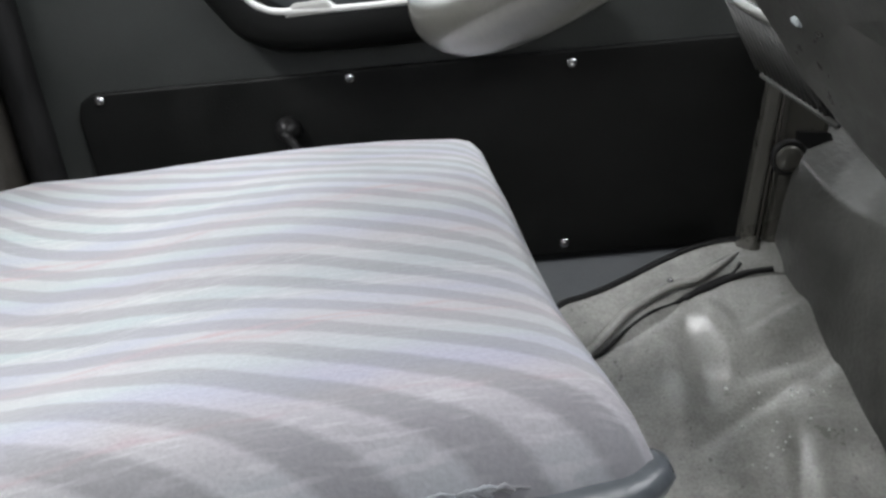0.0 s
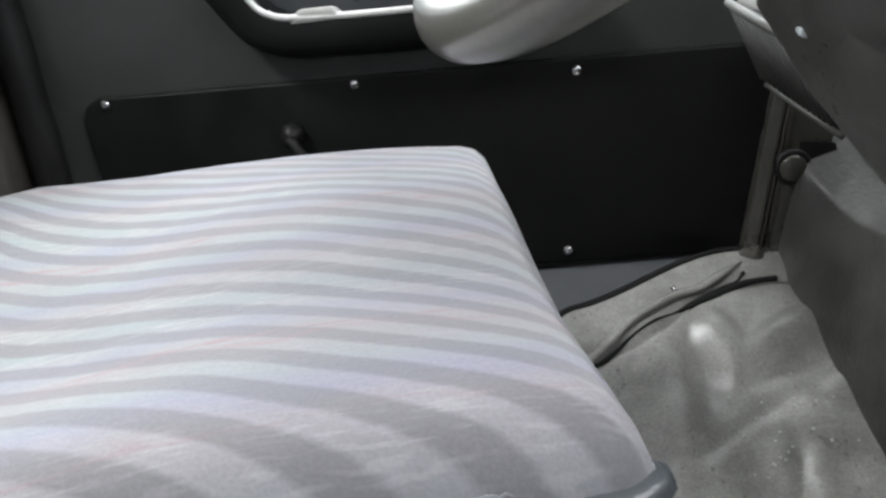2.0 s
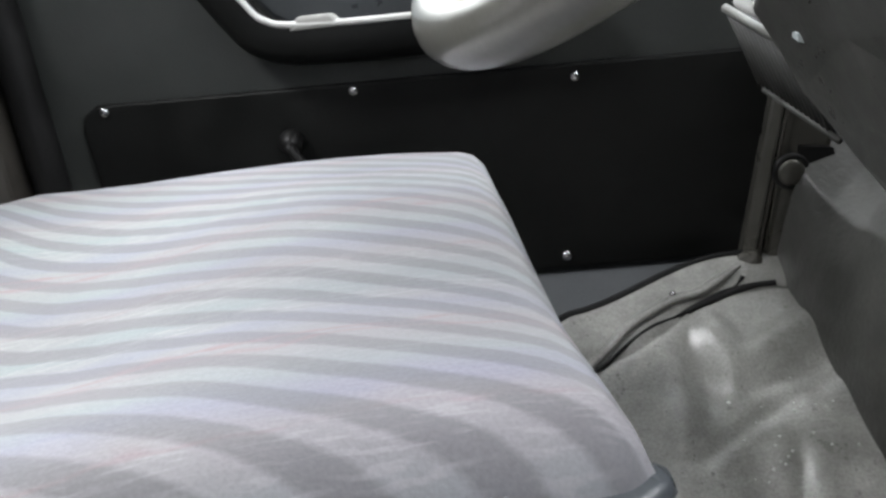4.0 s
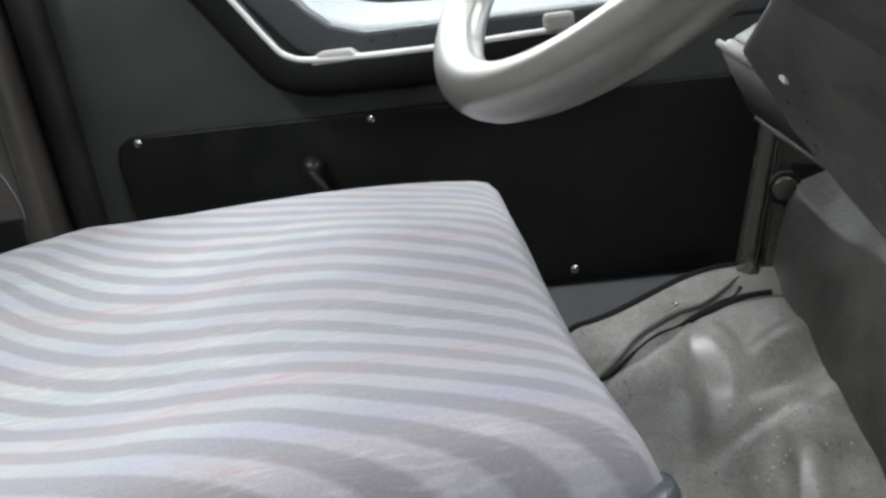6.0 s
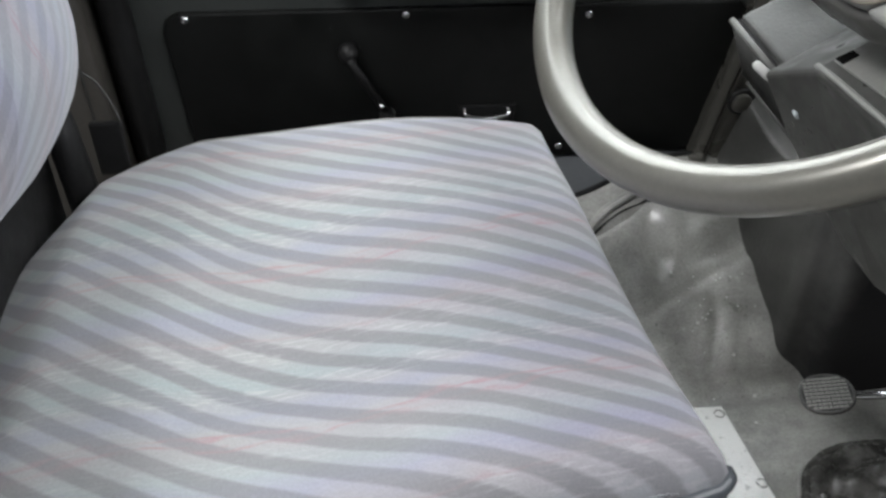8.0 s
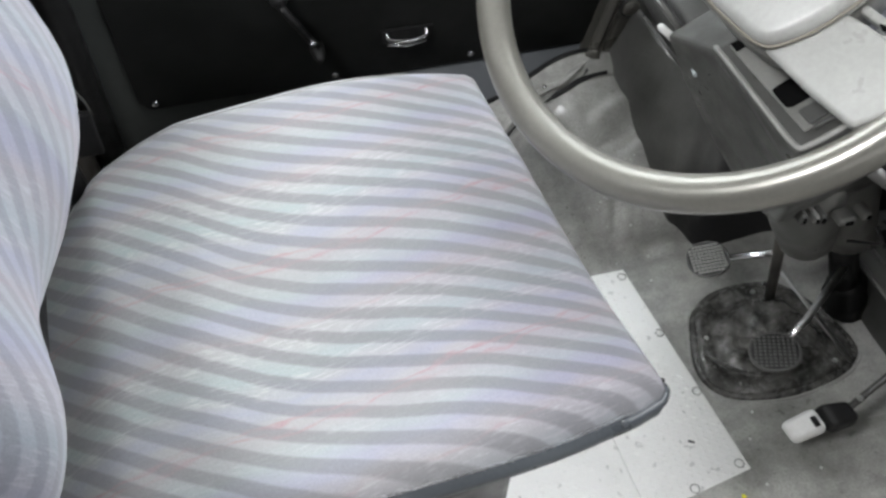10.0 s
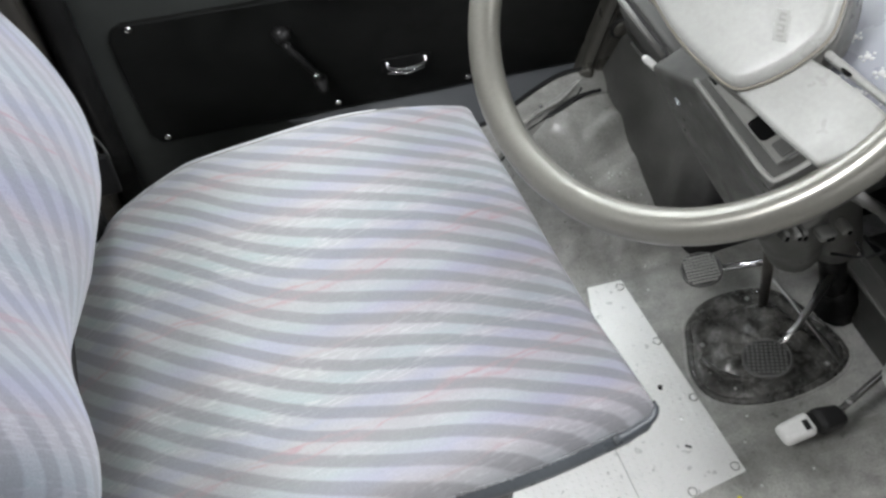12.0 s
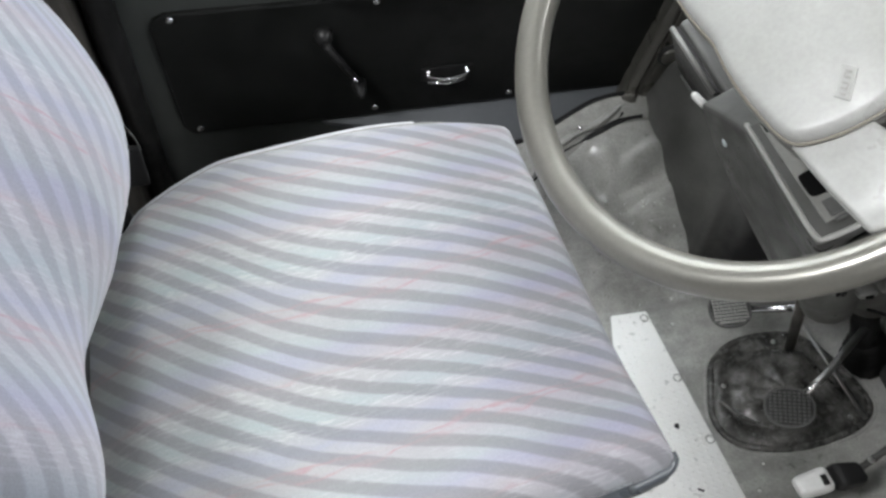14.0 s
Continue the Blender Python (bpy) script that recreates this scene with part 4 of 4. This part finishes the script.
for corners in ([(0.912, 1.024), (0.914, 1.05), (0.937, 1.05), (0.935, 1.024)], [(0.985, 1.02), (0.987, 1.047), (1.025, 1.047), (1.023, 1.02)]):
    part("slot", cowl_patch(rounded([(corners[i][0] * (1 - f) + corners[(i + 1) % 4][0] * f, corners[i][1] * (1 - f) + corners[(i + 1) % 4][1] * f) for i in range(4) for f in (0.15, 0.85)], 2), 0.0021, 0.0028), hole_black, cowl, "flat black patch for the dark inside of an air slot", smooth=False)
part("end_box", cowl_patch([(0.914, 1.0), (0.915, 1.017), (0.935, 1.017), (0.934, 1.0)], 0.002, 0.005), plastic_dark, cowl, smooth=False, bevel=0.0015)
part("notch", cowl_patch([(0.918, 1.106), (0.919, 1.118), (0.929, 1.116), (0.928, 1.106)], 0.002, 0.0026), hole_black, cowl, smooth=False)
part("peg", tube([on_cowl(0.968, 1.045, 0.006), on_cowl(0.963, 1.025, 0.010), on_cowl(0.958, 1.0, 0.009)], [0.006, 0.007, 0.0075], 12), plastic_grey, cowl, "stubby grey peg")
part("stalk_tip", tube([(0.8985, 1.206, 0.425), (0.9, 1.2045, 0.4235), (0.905, 1.20, 0.4195), (0.914, 1.19, 0.413)], [0.002, 0.0036, 0.0038, 0.0036], 10), white_plastic, cowl, "white stalk tip")
for x, y, z, r in ((0.917, 1.158, 0.402, 0.004), (0.931, 1.148, 0.381, 0.003)):
    part("clip", hexa([(x - 0.003, y - r, z), (x - 0.003, y + r, z + 0.002), (x + 0.006, y + r, z - 0.001), (x + 0.006, y - r, z - 0.003), (x - 0.003, y - r, z + 0.005), (x - 0.003, y + r, z + 0.007), (x + 0.006, y + r, z + 0.004), (x + 0.006, y - r, z + 0.002)]), sill_grey, cowl, "small pale clip", smooth=False, bevel=0.001)


def on_lens(x, y, h=0.0):
    """A point on the instrument cover, which slopes up to the windscreen."""
    return Vector((x - 0.5 * h, y, 0.49 + (y - 1.02) * -0.304 + (x - 0.883 + (y - 1.02) * 0.13) * 0.588 + 0.85 * h))


def flower(x, y):
    """A pale spatter: one blot with smaller ones round it."""
    bm = dome(on_lens(x, y, 0.02), (-0.5, 0, 0.85), 0.0028, 0.0007, 10, 2)
    for n in range(5):
        a = 1.256 * n + 40 * x
        other = dome(on_lens(x + 0.0042 * math.cos(a), y + 0.0042 * math.sin(a), 0.02), (-0.5, 0, 0.85), 0.0013 + 0.0005 * (n % 2), 0.0006, 8, 2)
        me = bpy.data.meshes.new("blot")
        other.to_mesh(me)
        other.free()
        bm.from_mesh(me)
        bpy.data.meshes.remove(me)
    return bm


lens = part("instrument_lens", prism([(0.945, 0.95), (0.955, 1.112), (1.09, 1.112), (1.08, 0.93)], lambda x, y: on_lens(x, y, 0.012), lambda x, y: on_lens(x, y, 0.02)), lens_blue, dash, "bluish clear instrument lens with pale specks", smooth=False, bevel=0.003)
for x, y in ((0.984, 1.099), (0.979, 1.06), (0.975, 1.039), (0.969, 1.015), (0.956, 1.034), (0.953, 1.012), (0.947, 0.989), (0.965, 0.994), (0.944, 0.969), (0.960, 1.058), (1.0, 1.075), (1.005, 1.03), (0.998, 0.99), (1.03, 1.05)):
    part("speck", flower(x, y), white_plastic, lens)


def nested(size, depth):
    """A rounded square on the cowl's near face, its sides along the face's edges."""
    e1, e2, c = Vector((0.86, 0, 0.5)), Vector((0.25, 0, -0.97)), Vector((0.970, 0, 0.444))
    pts = rounded([(-0.7, -1), (0.7, -1), (1, -0.7), (1, 0.7), (0.7, 1), (-0.7, 1), (-1, 0.7), (-1, -0.7)], 4)
    pts = [c + e1 * (p * size) + e2 * (q * size * 1.15) for p, q in pts]
    return [Vector((p.x, near_face(p.x, p.z) - depth, p.z)) for p in pts]


dial = part("vent_bezel", prism([(p.x, p.z) for p in nested(0.038, 0)], lambda x, z: (x, near_face(x, z) + 0.006, z), lambda x, z: (x, near_face(x, z) - 0.0015, z)), rubber_black, dash, "black nested square air vent", smooth=False)
for size, out in ((0.038, 0.004), (0.029, 0.003), (0.021, 0.0025), (0.013, 0.002)):
    part("ring", tube(nested(size, out), 0.0026, 8, closed=True, flat=0.7), plastic_dark, dial, "worn raised ring")
part("core", tube([(0.970, near_face(0.97, 0.444), 0.444), (0.969, near_face(0.97, 0.444) - 0.008, 0.442)], [0.007, 0.005], 14), rubber_black, dial)

# ridged grille at the dashboard's door end
corners = [Vector(p) for p in ((0.925, 1.312, 0.413), (0.947, 1.238, 0.386), (0.965, 1.234, 0.338), (0.944, 1.308, 0.364))]
grille = part("end_grille", hexa([p + Vector((0.006, 0, 0.004)) for p in corners] + corners), rubber_black, dash, "black ridged end grille", smooth=False)
for k in range(15):
    a = (k + 0.5) / 15
    part("rib", tube([corners[0].lerp(corners[1], a) + Vector((-0.001, 0, 0)), corners[3].lerp(corners[2], a) + Vector((-0.001, 0, 0))], 0.0014, 6), plastic_dark, grille)
part("top_trim", tube([corners[0].lerp(corners[1], a) + Vector((-0.002, 0, 0.003)) for a in (0, 0.5, 1)], 0.003, 8), column_grey, grille, "pale trim edge")
part("low_trim", tube([corners[3].lerp(corners[2], a) + Vector((-0.001, 0, -0.002)) for a in (0.1, 0.5, 1.1)], 0.0022, 8), plastic_dark, grille, "dark trim edge")
part("binnacle", hexa([(0.885, 1.20, 0.505), (0.885, 1.31, 0.505), (1.1, 1.31, 0.52), (1.1, 1.2, 0.52), (0.85, 1.19, 0.57), (0.85, 1.32, 0.57), (1.1, 1.32, 0.6), (1.1, 1.19, 0.6)]), plastic_dark, dash, smooth=False, bevel=0.01, segments=3)
part("ledge", hexa([(0.845, 1.19, 0.571), (0.845, 1.32, 0.571), (1.1, 1.32, 0.601), (1.1, 1.19, 0.601), (0.85, 1.195, 0.59), (0.85, 1.315, 0.59), (1.1, 1.315, 0.62), (1.1, 1.195, 0.62)]), column_grey, dash, "pale top moulding", smooth=False, bevel=0.006)

# ---- pedals ----


def pedal(name, at, along, width, length, label, stud=None, category="pedal"):
    """A tread pad with a rim and a waffle of studs."""
    ob = thing(name, at, label, category)
    a = Vector(along).normalized()
    c = Vector((-a.y, a.x, 0)).normalized()
    up = Vector((-0.35, 0, 1)).normalized()
    at = Vector(at)
    outline = [(length / 2 * math.copysign(abs(math.cos(t)) ** 0.86, math.cos(t)), width / 2 * math.copysign(abs(math.sin(t)) ** 0.86, math.sin(t))) for t in np.linspace(0, 2 * math.pi, 25)[:-1]]
    put = lambda u, v, h: at + a * u + c * v + up * h  # noqa: E731
    pad_ob = part("pad", prism(outline, lambda u, v: put(u, v, -0.006), lambda u, v: put(u, v, 0.0)), rubber_black, ob, "studded dark rubber pad", bevel=0.002)
    part("rim", tube([put(u, v, -0.002) for u, v in outline], 0.0022, 8, closed=True), plastic_dark, ob, "worn dark rim")
    bm = bmesh.new()
    n = 9
    for i in range(n):
        for j in range(n):
            u, v = (i - 4) / 4.4 * length / 2 * 0.85, (j - 4) / 4.4 * width / 2 * 0.85
            if (u / length * 2) ** 2 + (v / width * 2) ** 2 < 0.95:
                base = [bm.verts.new(put(u + du, v + dv, 0.0)) for du, dv in ((-0.0021, -0.0018), (0.0021, -0.0018), (0.0021, 0.0018), (-0.0021, 0.0018))]
                tip = bm.verts.new(put(u, v, 0.0015))
                for k in range(4):
                    bm.faces.new((base[k], base[(k + 1) % 4], tip))
    part("studs", bm, stud or plastic_grey, pad_ob, smooth=False)
    return ob


clutch = pedal("clutch_pedal", (1.029, 1.162, 0.086), (0.9, -0.22, 0.25), 0.05, 0.048, "black rubber clutch pedal with bright rim on a steel arm")
part("arm", tube([(1.054, 1.156, 0.086), (1.10, 1.14, 0.098), (1.15, 1.13, 0.113)], 0.0045, 10), chrome, clutch, "polished steel arm")
brake = pedal("brake_pedal", (1.044, 1.024, 0.078), (0.85, -0.4, 0.25), 0.05, 0.054, "dark rubber brake pedal on a steel arm", plastic_dark)
part("arm", tube([(1.066, 1.034, 0.078), (1.10, 1.05, 0.085), (1.158, 1.085, 0.12)], 0.0045, 10), steel, brake, "steel arm")

throttle = thing("throttle_pedal", (1.054, 0.939, 0.03), "white and black throttle pedal on a thin rod", "pedal")
part("sole", hexa([(1.026, 0.958, 0.028), (1.029, 0.929, 0.028), (1.070, 0.930, 0.036), (1.068, 0.962, 0.036), (1.027, 0.955, 0.042), (1.031, 0.931, 0.042), (1.070, 0.932, 0.050), (1.067, 0.960, 0.050)]), white_plastic, throttle, "white plastic sole", smooth=False, bevel=0.0068, segments=3)
part("heel", hexa([(1.069, 0.962, 0.034), (1.071, 0.928, 0.034), (1.105, 0.927, 0.040), (1.104, 0.954, 0.040), (1.071, 0.959, 0.056), (1.074, 0.929, 0.056), (1.104, 0.929, 0.062), (1.101, 0.952, 0.062)]), rubber_black, throttle, "black hinge block", smooth=False, bevel=0.006, segments=3)
part("mark", tube([(1.0585, 0.937, 0.0485), (1.0585, 0.949, 0.0485)], 0.0042, 10, flat=0.5), rubber_black, throttle, "dark oval mark")
part("joint", dome((1.114, 0.949, 0.063), (0, 0, 1), 0.004, 0.004, 10, 3), steel, throttle)
part("rod", tube([(1.104, 0.946, 0.055), (1.188, 0.971, 0.085), (1.274, 0.994, 0.12)], 0.0042, 8), plastic_dark, throttle)

# pedal boot on the floor
boot = thing("pedal_boot", (1.07, 1.07, 0.0), "greasy black rubber pedal boot set in the floor", "rubber boot")
BOOT = [(1.0, 1.10), (0.986, 1.06), (0.994, 1.028), (1.03, 1.008), (1.09, 1.0), (1.165, 1.013), (1.19, 1.05), (1.15, 1.142), (1.07, 1.157), (1.02, 1.135)]
bo = rounded(BOOT, 4)
part("flange", tube([(x, y, 0.006) for x, y in bo], 0.005, 8, closed=True), boot_rubber, boot)


def boot_at(u, v):
    i = int(round(u * len(bo))) % len(bo)
    x, y = bo[i]
    x, y = x + (1.085 - x) * v, y + (1.07 - y) * v
    return (x, y, 0.007 + 0.012 * math.sin(v * 2.6) + 0.004 * math.sin(v * 17) * (1 - v) + 0.006 * noise.noise((x * 34, y * 34, 0))
            + 0.022 * v * math.exp(-((x - 1.105) ** 2 + (y - 1.105) ** 2) / 0.0012) + 0.0022 * v * (1 - v) * 4 * math.sin(u * 2 * math.pi * 9))


part("membrane", sheet(len(bo), 26, boot_at), boot_rubber, boot)
part("outer_bead", tube([(1.085 + (x - 1.085) * 1.07, 1.07 + (y - 1.07) * 1.09, 0.004) for x, y in bo], 0.003, 8, closed=True), mat_grey, boot, "grey dusty bead")
for k in range(0, len(bo), 5):
    x, y = bo[k]
    part("rivet", dome((x + (1.085 - x) * 0.16, y + (1.07 - y) * 0.16, 0.012), (0, 0, 1), 0.0035, 0.003, 8, 3), steel, boot)
part("grease_fold", tube(smooth_path([(1.0, 1.075, 0.016), (1.012, 1.05, 0.02), (1.04, 1.03, 0.018), (1.075, 1.022, 0.014)], 6), 0.0035, 8, flat=0.5), boot_rubber, boot, "shiny greasy fold")
strut = part("strut", tube([(1.121, 1.127, 0.015), (1.085, 1.112, 0.11), (1.045, 1.094, 0.21)], 0.0065, 10), pillar_brown, boot)
part("stay", tube([(1.133, 1.140, 0.050), (1.169, 1.015, 0.014)], 0.0035, 8, flat=0.5), steel, boot, "thin steel stay")
part("boot_screw", dome((1.131, 1.15, 0.008), (0, 0, 1), 0.006, 0.003), chrome, boot)

# frame rail, cover and lever beside the pedals
rail_floor = thing("frame_rail", (1.21, 1.05, 0.0), "dark grey pressed steel rail across the footwell floor", "frame rail")
part("web", hexa([(1.222, 0.86, 0.0), (1.24, 0.86, 0.0), (1.242, 1.14, 0.0), (1.224, 1.14, 0.0), (1.222, 0.86, 0.097), (1.24, 0.86, 0.097), (1.242, 1.14, 0.097), (1.224, 1.14, 0.097)]), plastic_dark, rail_floor, smooth=False, bevel=0.003)
part("flange", hexa([(1.198, 0.86, 0.097), (1.245, 0.86, 0.097), (1.243, 1.14, 0.097), (1.193, 1.14, 0.097), (1.198, 0.86, 0.103), (1.245, 0.86, 0.103), (1.243, 1.14, 0.103), (1.193, 1.14, 0.103)]), column_grey, rail_floor, "scuffed grey upper flange", smooth=False, bevel=0.002)
part("fold_edge", tube([(1.199, 0.86, 0.102), (1.197, 1.0, 0.102), (1.194, 1.14, 0.102)], 0.0032, 8), strip_grey, rail_floor, "pale raised edge")
part("fold_edge", tube([(1.224, 0.86, 0.104), (1.222, 1.0, 0.104), (1.219, 1.14, 0.104)], 0.0026, 8), strip_grey, rail_floor, "pale raised edge")
part("bolt", dome((1.262, 1.09, 0.09), (0, 0, 1), 0.008, 0.012), steel, rail_floor, "bright bolt head")
part("outer_flange", hexa([(1.246, 0.86, 0.085), (1.30, 0.86, 0.085), (1.30, 1.14, 0.085), (1.244, 1.14, 0.085), (1.246, 0.86, 0.09), (1.30, 0.86, 0.09), (1.30, 1.14, 0.09), (1.244, 1.14, 0.09)]), rubber_black, rail_floor, smooth=False, bevel=0.001)
loop = thing("gear_gaiter", (1.15, 0.88, 0.0), "black gear lever gaiter with pale rounded rim", "gaiter")
ring = rounded([(1.15, 0.957), (1.138, 0.944), (1.132, 0.91), (1.136, 0.87), (1.16, 0.835), (1.24, 0.83), (1.25, 0.92), (1.195, 0.962)], 4)
part("rim", tube([(x, y, 0.112) for x, y in ring], 0.0042, 8, closed=True), pad_grey, loop, "pale rounded rim")
part("skirt", prism(ring, lambda x, y: (1.2 + (x - 1.2) * 0.45, 0.85 + (y - 0.85) * 0.45, 0.0), lambda x, y: (x, y, 0.108)), rubber_black, loop, smooth=False)
stalk = part("indicator_stalk", tube([(1.03, 1.03, 0.375), (1.09, 1.03, 0.325), (1.12, 0.985, 0.30), (1.135, 0.92, 0.285)], [0.007, 0.006, 0.006, 0.008], 10), column_grey, column, "grey control stalk")
part("lower_cup", tube([(1.015, 1.088, 0.345), (1.033, 1.088, 0.295), (1.055, 1.088, 0.245), (1.078, 1.09, 0.195), (1.081, 1.09, 0.188)], [0.044, 0.042, 0.037, 0.03, 0.026], 20), column_grey, column, "grey tapered lower shroud")
for x, y, z, w, h in ((0.992, 1.042, 0.312, 0.006, 0.014), (1.003, 1.038, 0.313, 0.006, 0.010), (1.013, 1.04, 0.308, 0.007, 0.013), (1.042, 1.036, 0.300, 0.020, 0.008), (1.068, 1.04, 0.296, 0.010, 0.010)):
    connector = part("connector", box((x - w / 2, y - 0.009, z - h / 2), (x + w / 2, y + 0.009, z + h / 2)), (plastic_grey, column_grey, plastic_dark)[round(x * 1000) % 3], column, "plug connector", smooth=False, bevel=0.003)
    part("socket", box((x - w / 5, y - 0.0105, z - h / 5), (x + w / 5, y - 0.0085, z + h / 4)), hole_black, connector, smooth=False)
for a, mid, b in (((1.06, 1.012, 0.306), (1.075, 1.01, 0.28), (1.08, 1.045, 0.24)), ((1.076, 1.02, 0.3), (1.11, 1.015, 0.27), (1.13, 1.04, 0.22))):
    part("wire", tube(smooth_path([a, mid, b], 6), 0.0018, 6), rubber_black, column)

# tread plate in front of the seat
plate = thing("tread_plate", (0.9, 1.06, 0.0), "pale metal tread plate screwed to the floor before the seat", "floor plate")
FOLD = 0.847
ridge = [(0.961, 1.226), (0.982, 0.927), (FOLD, 0.909), (FOLD, 1.01), (0.911, 1.228)]
part("sheet", prism(ridge, lambda x, y: (x, y, 0.0035), lambda x, y: (x, y, 0.0075)), plate_metal, plate, smooth=False, bevel=0.001)


def ramp_top(x, y, lift=0.0):
    """The plate behind the fold, sloped up towards the seat box to look darker in view."""
    return (x, y, 0.0073 + 0.16 * (FOLD - x) + lift)


# Slope chosen to fit the camera's view: it mirrors the dark dashboard.
part("tilted_sheet", prism([(FOLD - 0.001, 1.01), (FOLD - 0.001, 0.909), (0.62, 0.895), (0.62, 1.0)], lambda x, y: (x, y, 0.0035), ramp_top), plate_metal, plate, "part of the tread plate tilted up to mirror the dark dashboard", smooth=False)


def tread_bars(inside, top):
    """Raised lozenges in alternating directions."""
    bm = bmesh.new()
    for i in range(44):
        for j in range(40):
            x, y = 0.626 + 0.0095 * j, 0.914 + 0.0075 * i
            if not inside(x, y):
                continue
            a = 0.7 if (i + j) % 2 else -0.7
            d, w = Vector((math.cos(a), math.sin(a), 0)) * 0.0042, Vector((-math.sin(a), math.cos(a), 0)) * 0.0021
            c = Vector(top(x, y))
            v = [bm.verts.new(p) for p in (c - d, c - w, c + d, c + w, c + Vector((0, 0, 0.0012)))]
            for k in range(4):
                bm.faces.new((v[k], v[(k + 1) % 4], v[4]))
    return bm


flat_side = lambda x, y: FOLD + 0.006 < x < 0.953 + 0.07 * (1.226 - y) and 0.915 + 0.12 * (x - FOLD) < y < 1.22 and x > 0.853 + max(0.0, y - 1.0) * 0.29
for name, inside, top in (("tread", flat_side, lambda x, y: (x, y, 0.0075)), ("tilted_tread", lambda x, y: x < FOLD - 0.008 and y < 0.995, ramp_top)):
    tagged(part(name, tread_bars(inside, top), plate_metal, plate, smooth=False), kind="stuff")
for x, y in ((0.954, 1.215), (0.963, 1.121), (0.969, 1.033), (0.972, 0.936), (0.909, 0.923)):
    part("rivet", dome((x, y, 0.0075), (0, 0, 1), 0.0045, 0.002), plate_metal, plate)
    part("washer", tube([(x + 0.0052 * math.cos(a), y + 0.0052 * math.sin(a), 0.0077) for a in np.linspace(0, 2 * math.pi, 17)[:-1]], 0.0007, 5, closed=True), plastic_grey, plate)
part("chip", tube([(0.928, 0.977, 0.0086), (0.934, 0.973, 0.0086)], 0.0014, 6), rubber_black, plate, "dark chip in the tread")
# A low black dome drawn as the dark of a hole.
part("hole", dome((0.936, 1.058, 0.0072), (0, 0, 1), 0.004, 0.001), rubber_black, plate)

random.seed(12)
litter = thing("litter_and_glints", (1.0, 1.0, 0.0), "small pale and yellow scraps on the rubber mat, with white dots for its glints", "litter")
tagged(litter, kind="stuff")
# The randomly strewn white dots stand for the mat's sparkle; the listed ones are scraps.
for k, (x, y) in enumerate(((1.0, 0.96), (1.02, 0.99), (1.06, 0.905), (0.99, 1.2), (1.005, 1.24), (0.99, 0.905), (0.985, 1.27), (0.95, 1.30), (0.93, 1.35)) + tuple((0.965 + random.gauss(0, 0.022), 1.315 + random.gauss(0, 0.03)) for _ in range(26))):
    part("scrap_or_glint", dome(mat_top(x, y, -0.0003), (0, -0.4, 1), 0.0013 if k > 8 else 0.0022, 0.0012, 6, 2), white_plastic, litter)
part("scrap_or_glint", dome((0.958, 0.90, mat_height(0.958, 0.90) + 0.006), (0, 0, 1), 0.003, 0.002, 6, 2), yellow_plastic, litter, "yellow scrap")

# ---- outside ----
ground = part("ground", box((-30, -30, -0.95), (30, 30, -0.9)), concrete, None, "pale concrete yard outside", smooth=False)
tagged(ground, kind="structure", category="ground")
backdrop = part("backdrop", box((-8, 9.0, -0.9), (9, 9.1, 7)), glow_material("bright_overcast", (0.96, 0.98, 1.0), 2.2), None, "bright overcast distance", smooth=False)
tagged(backdrop, kind="structure", category="backdrop")
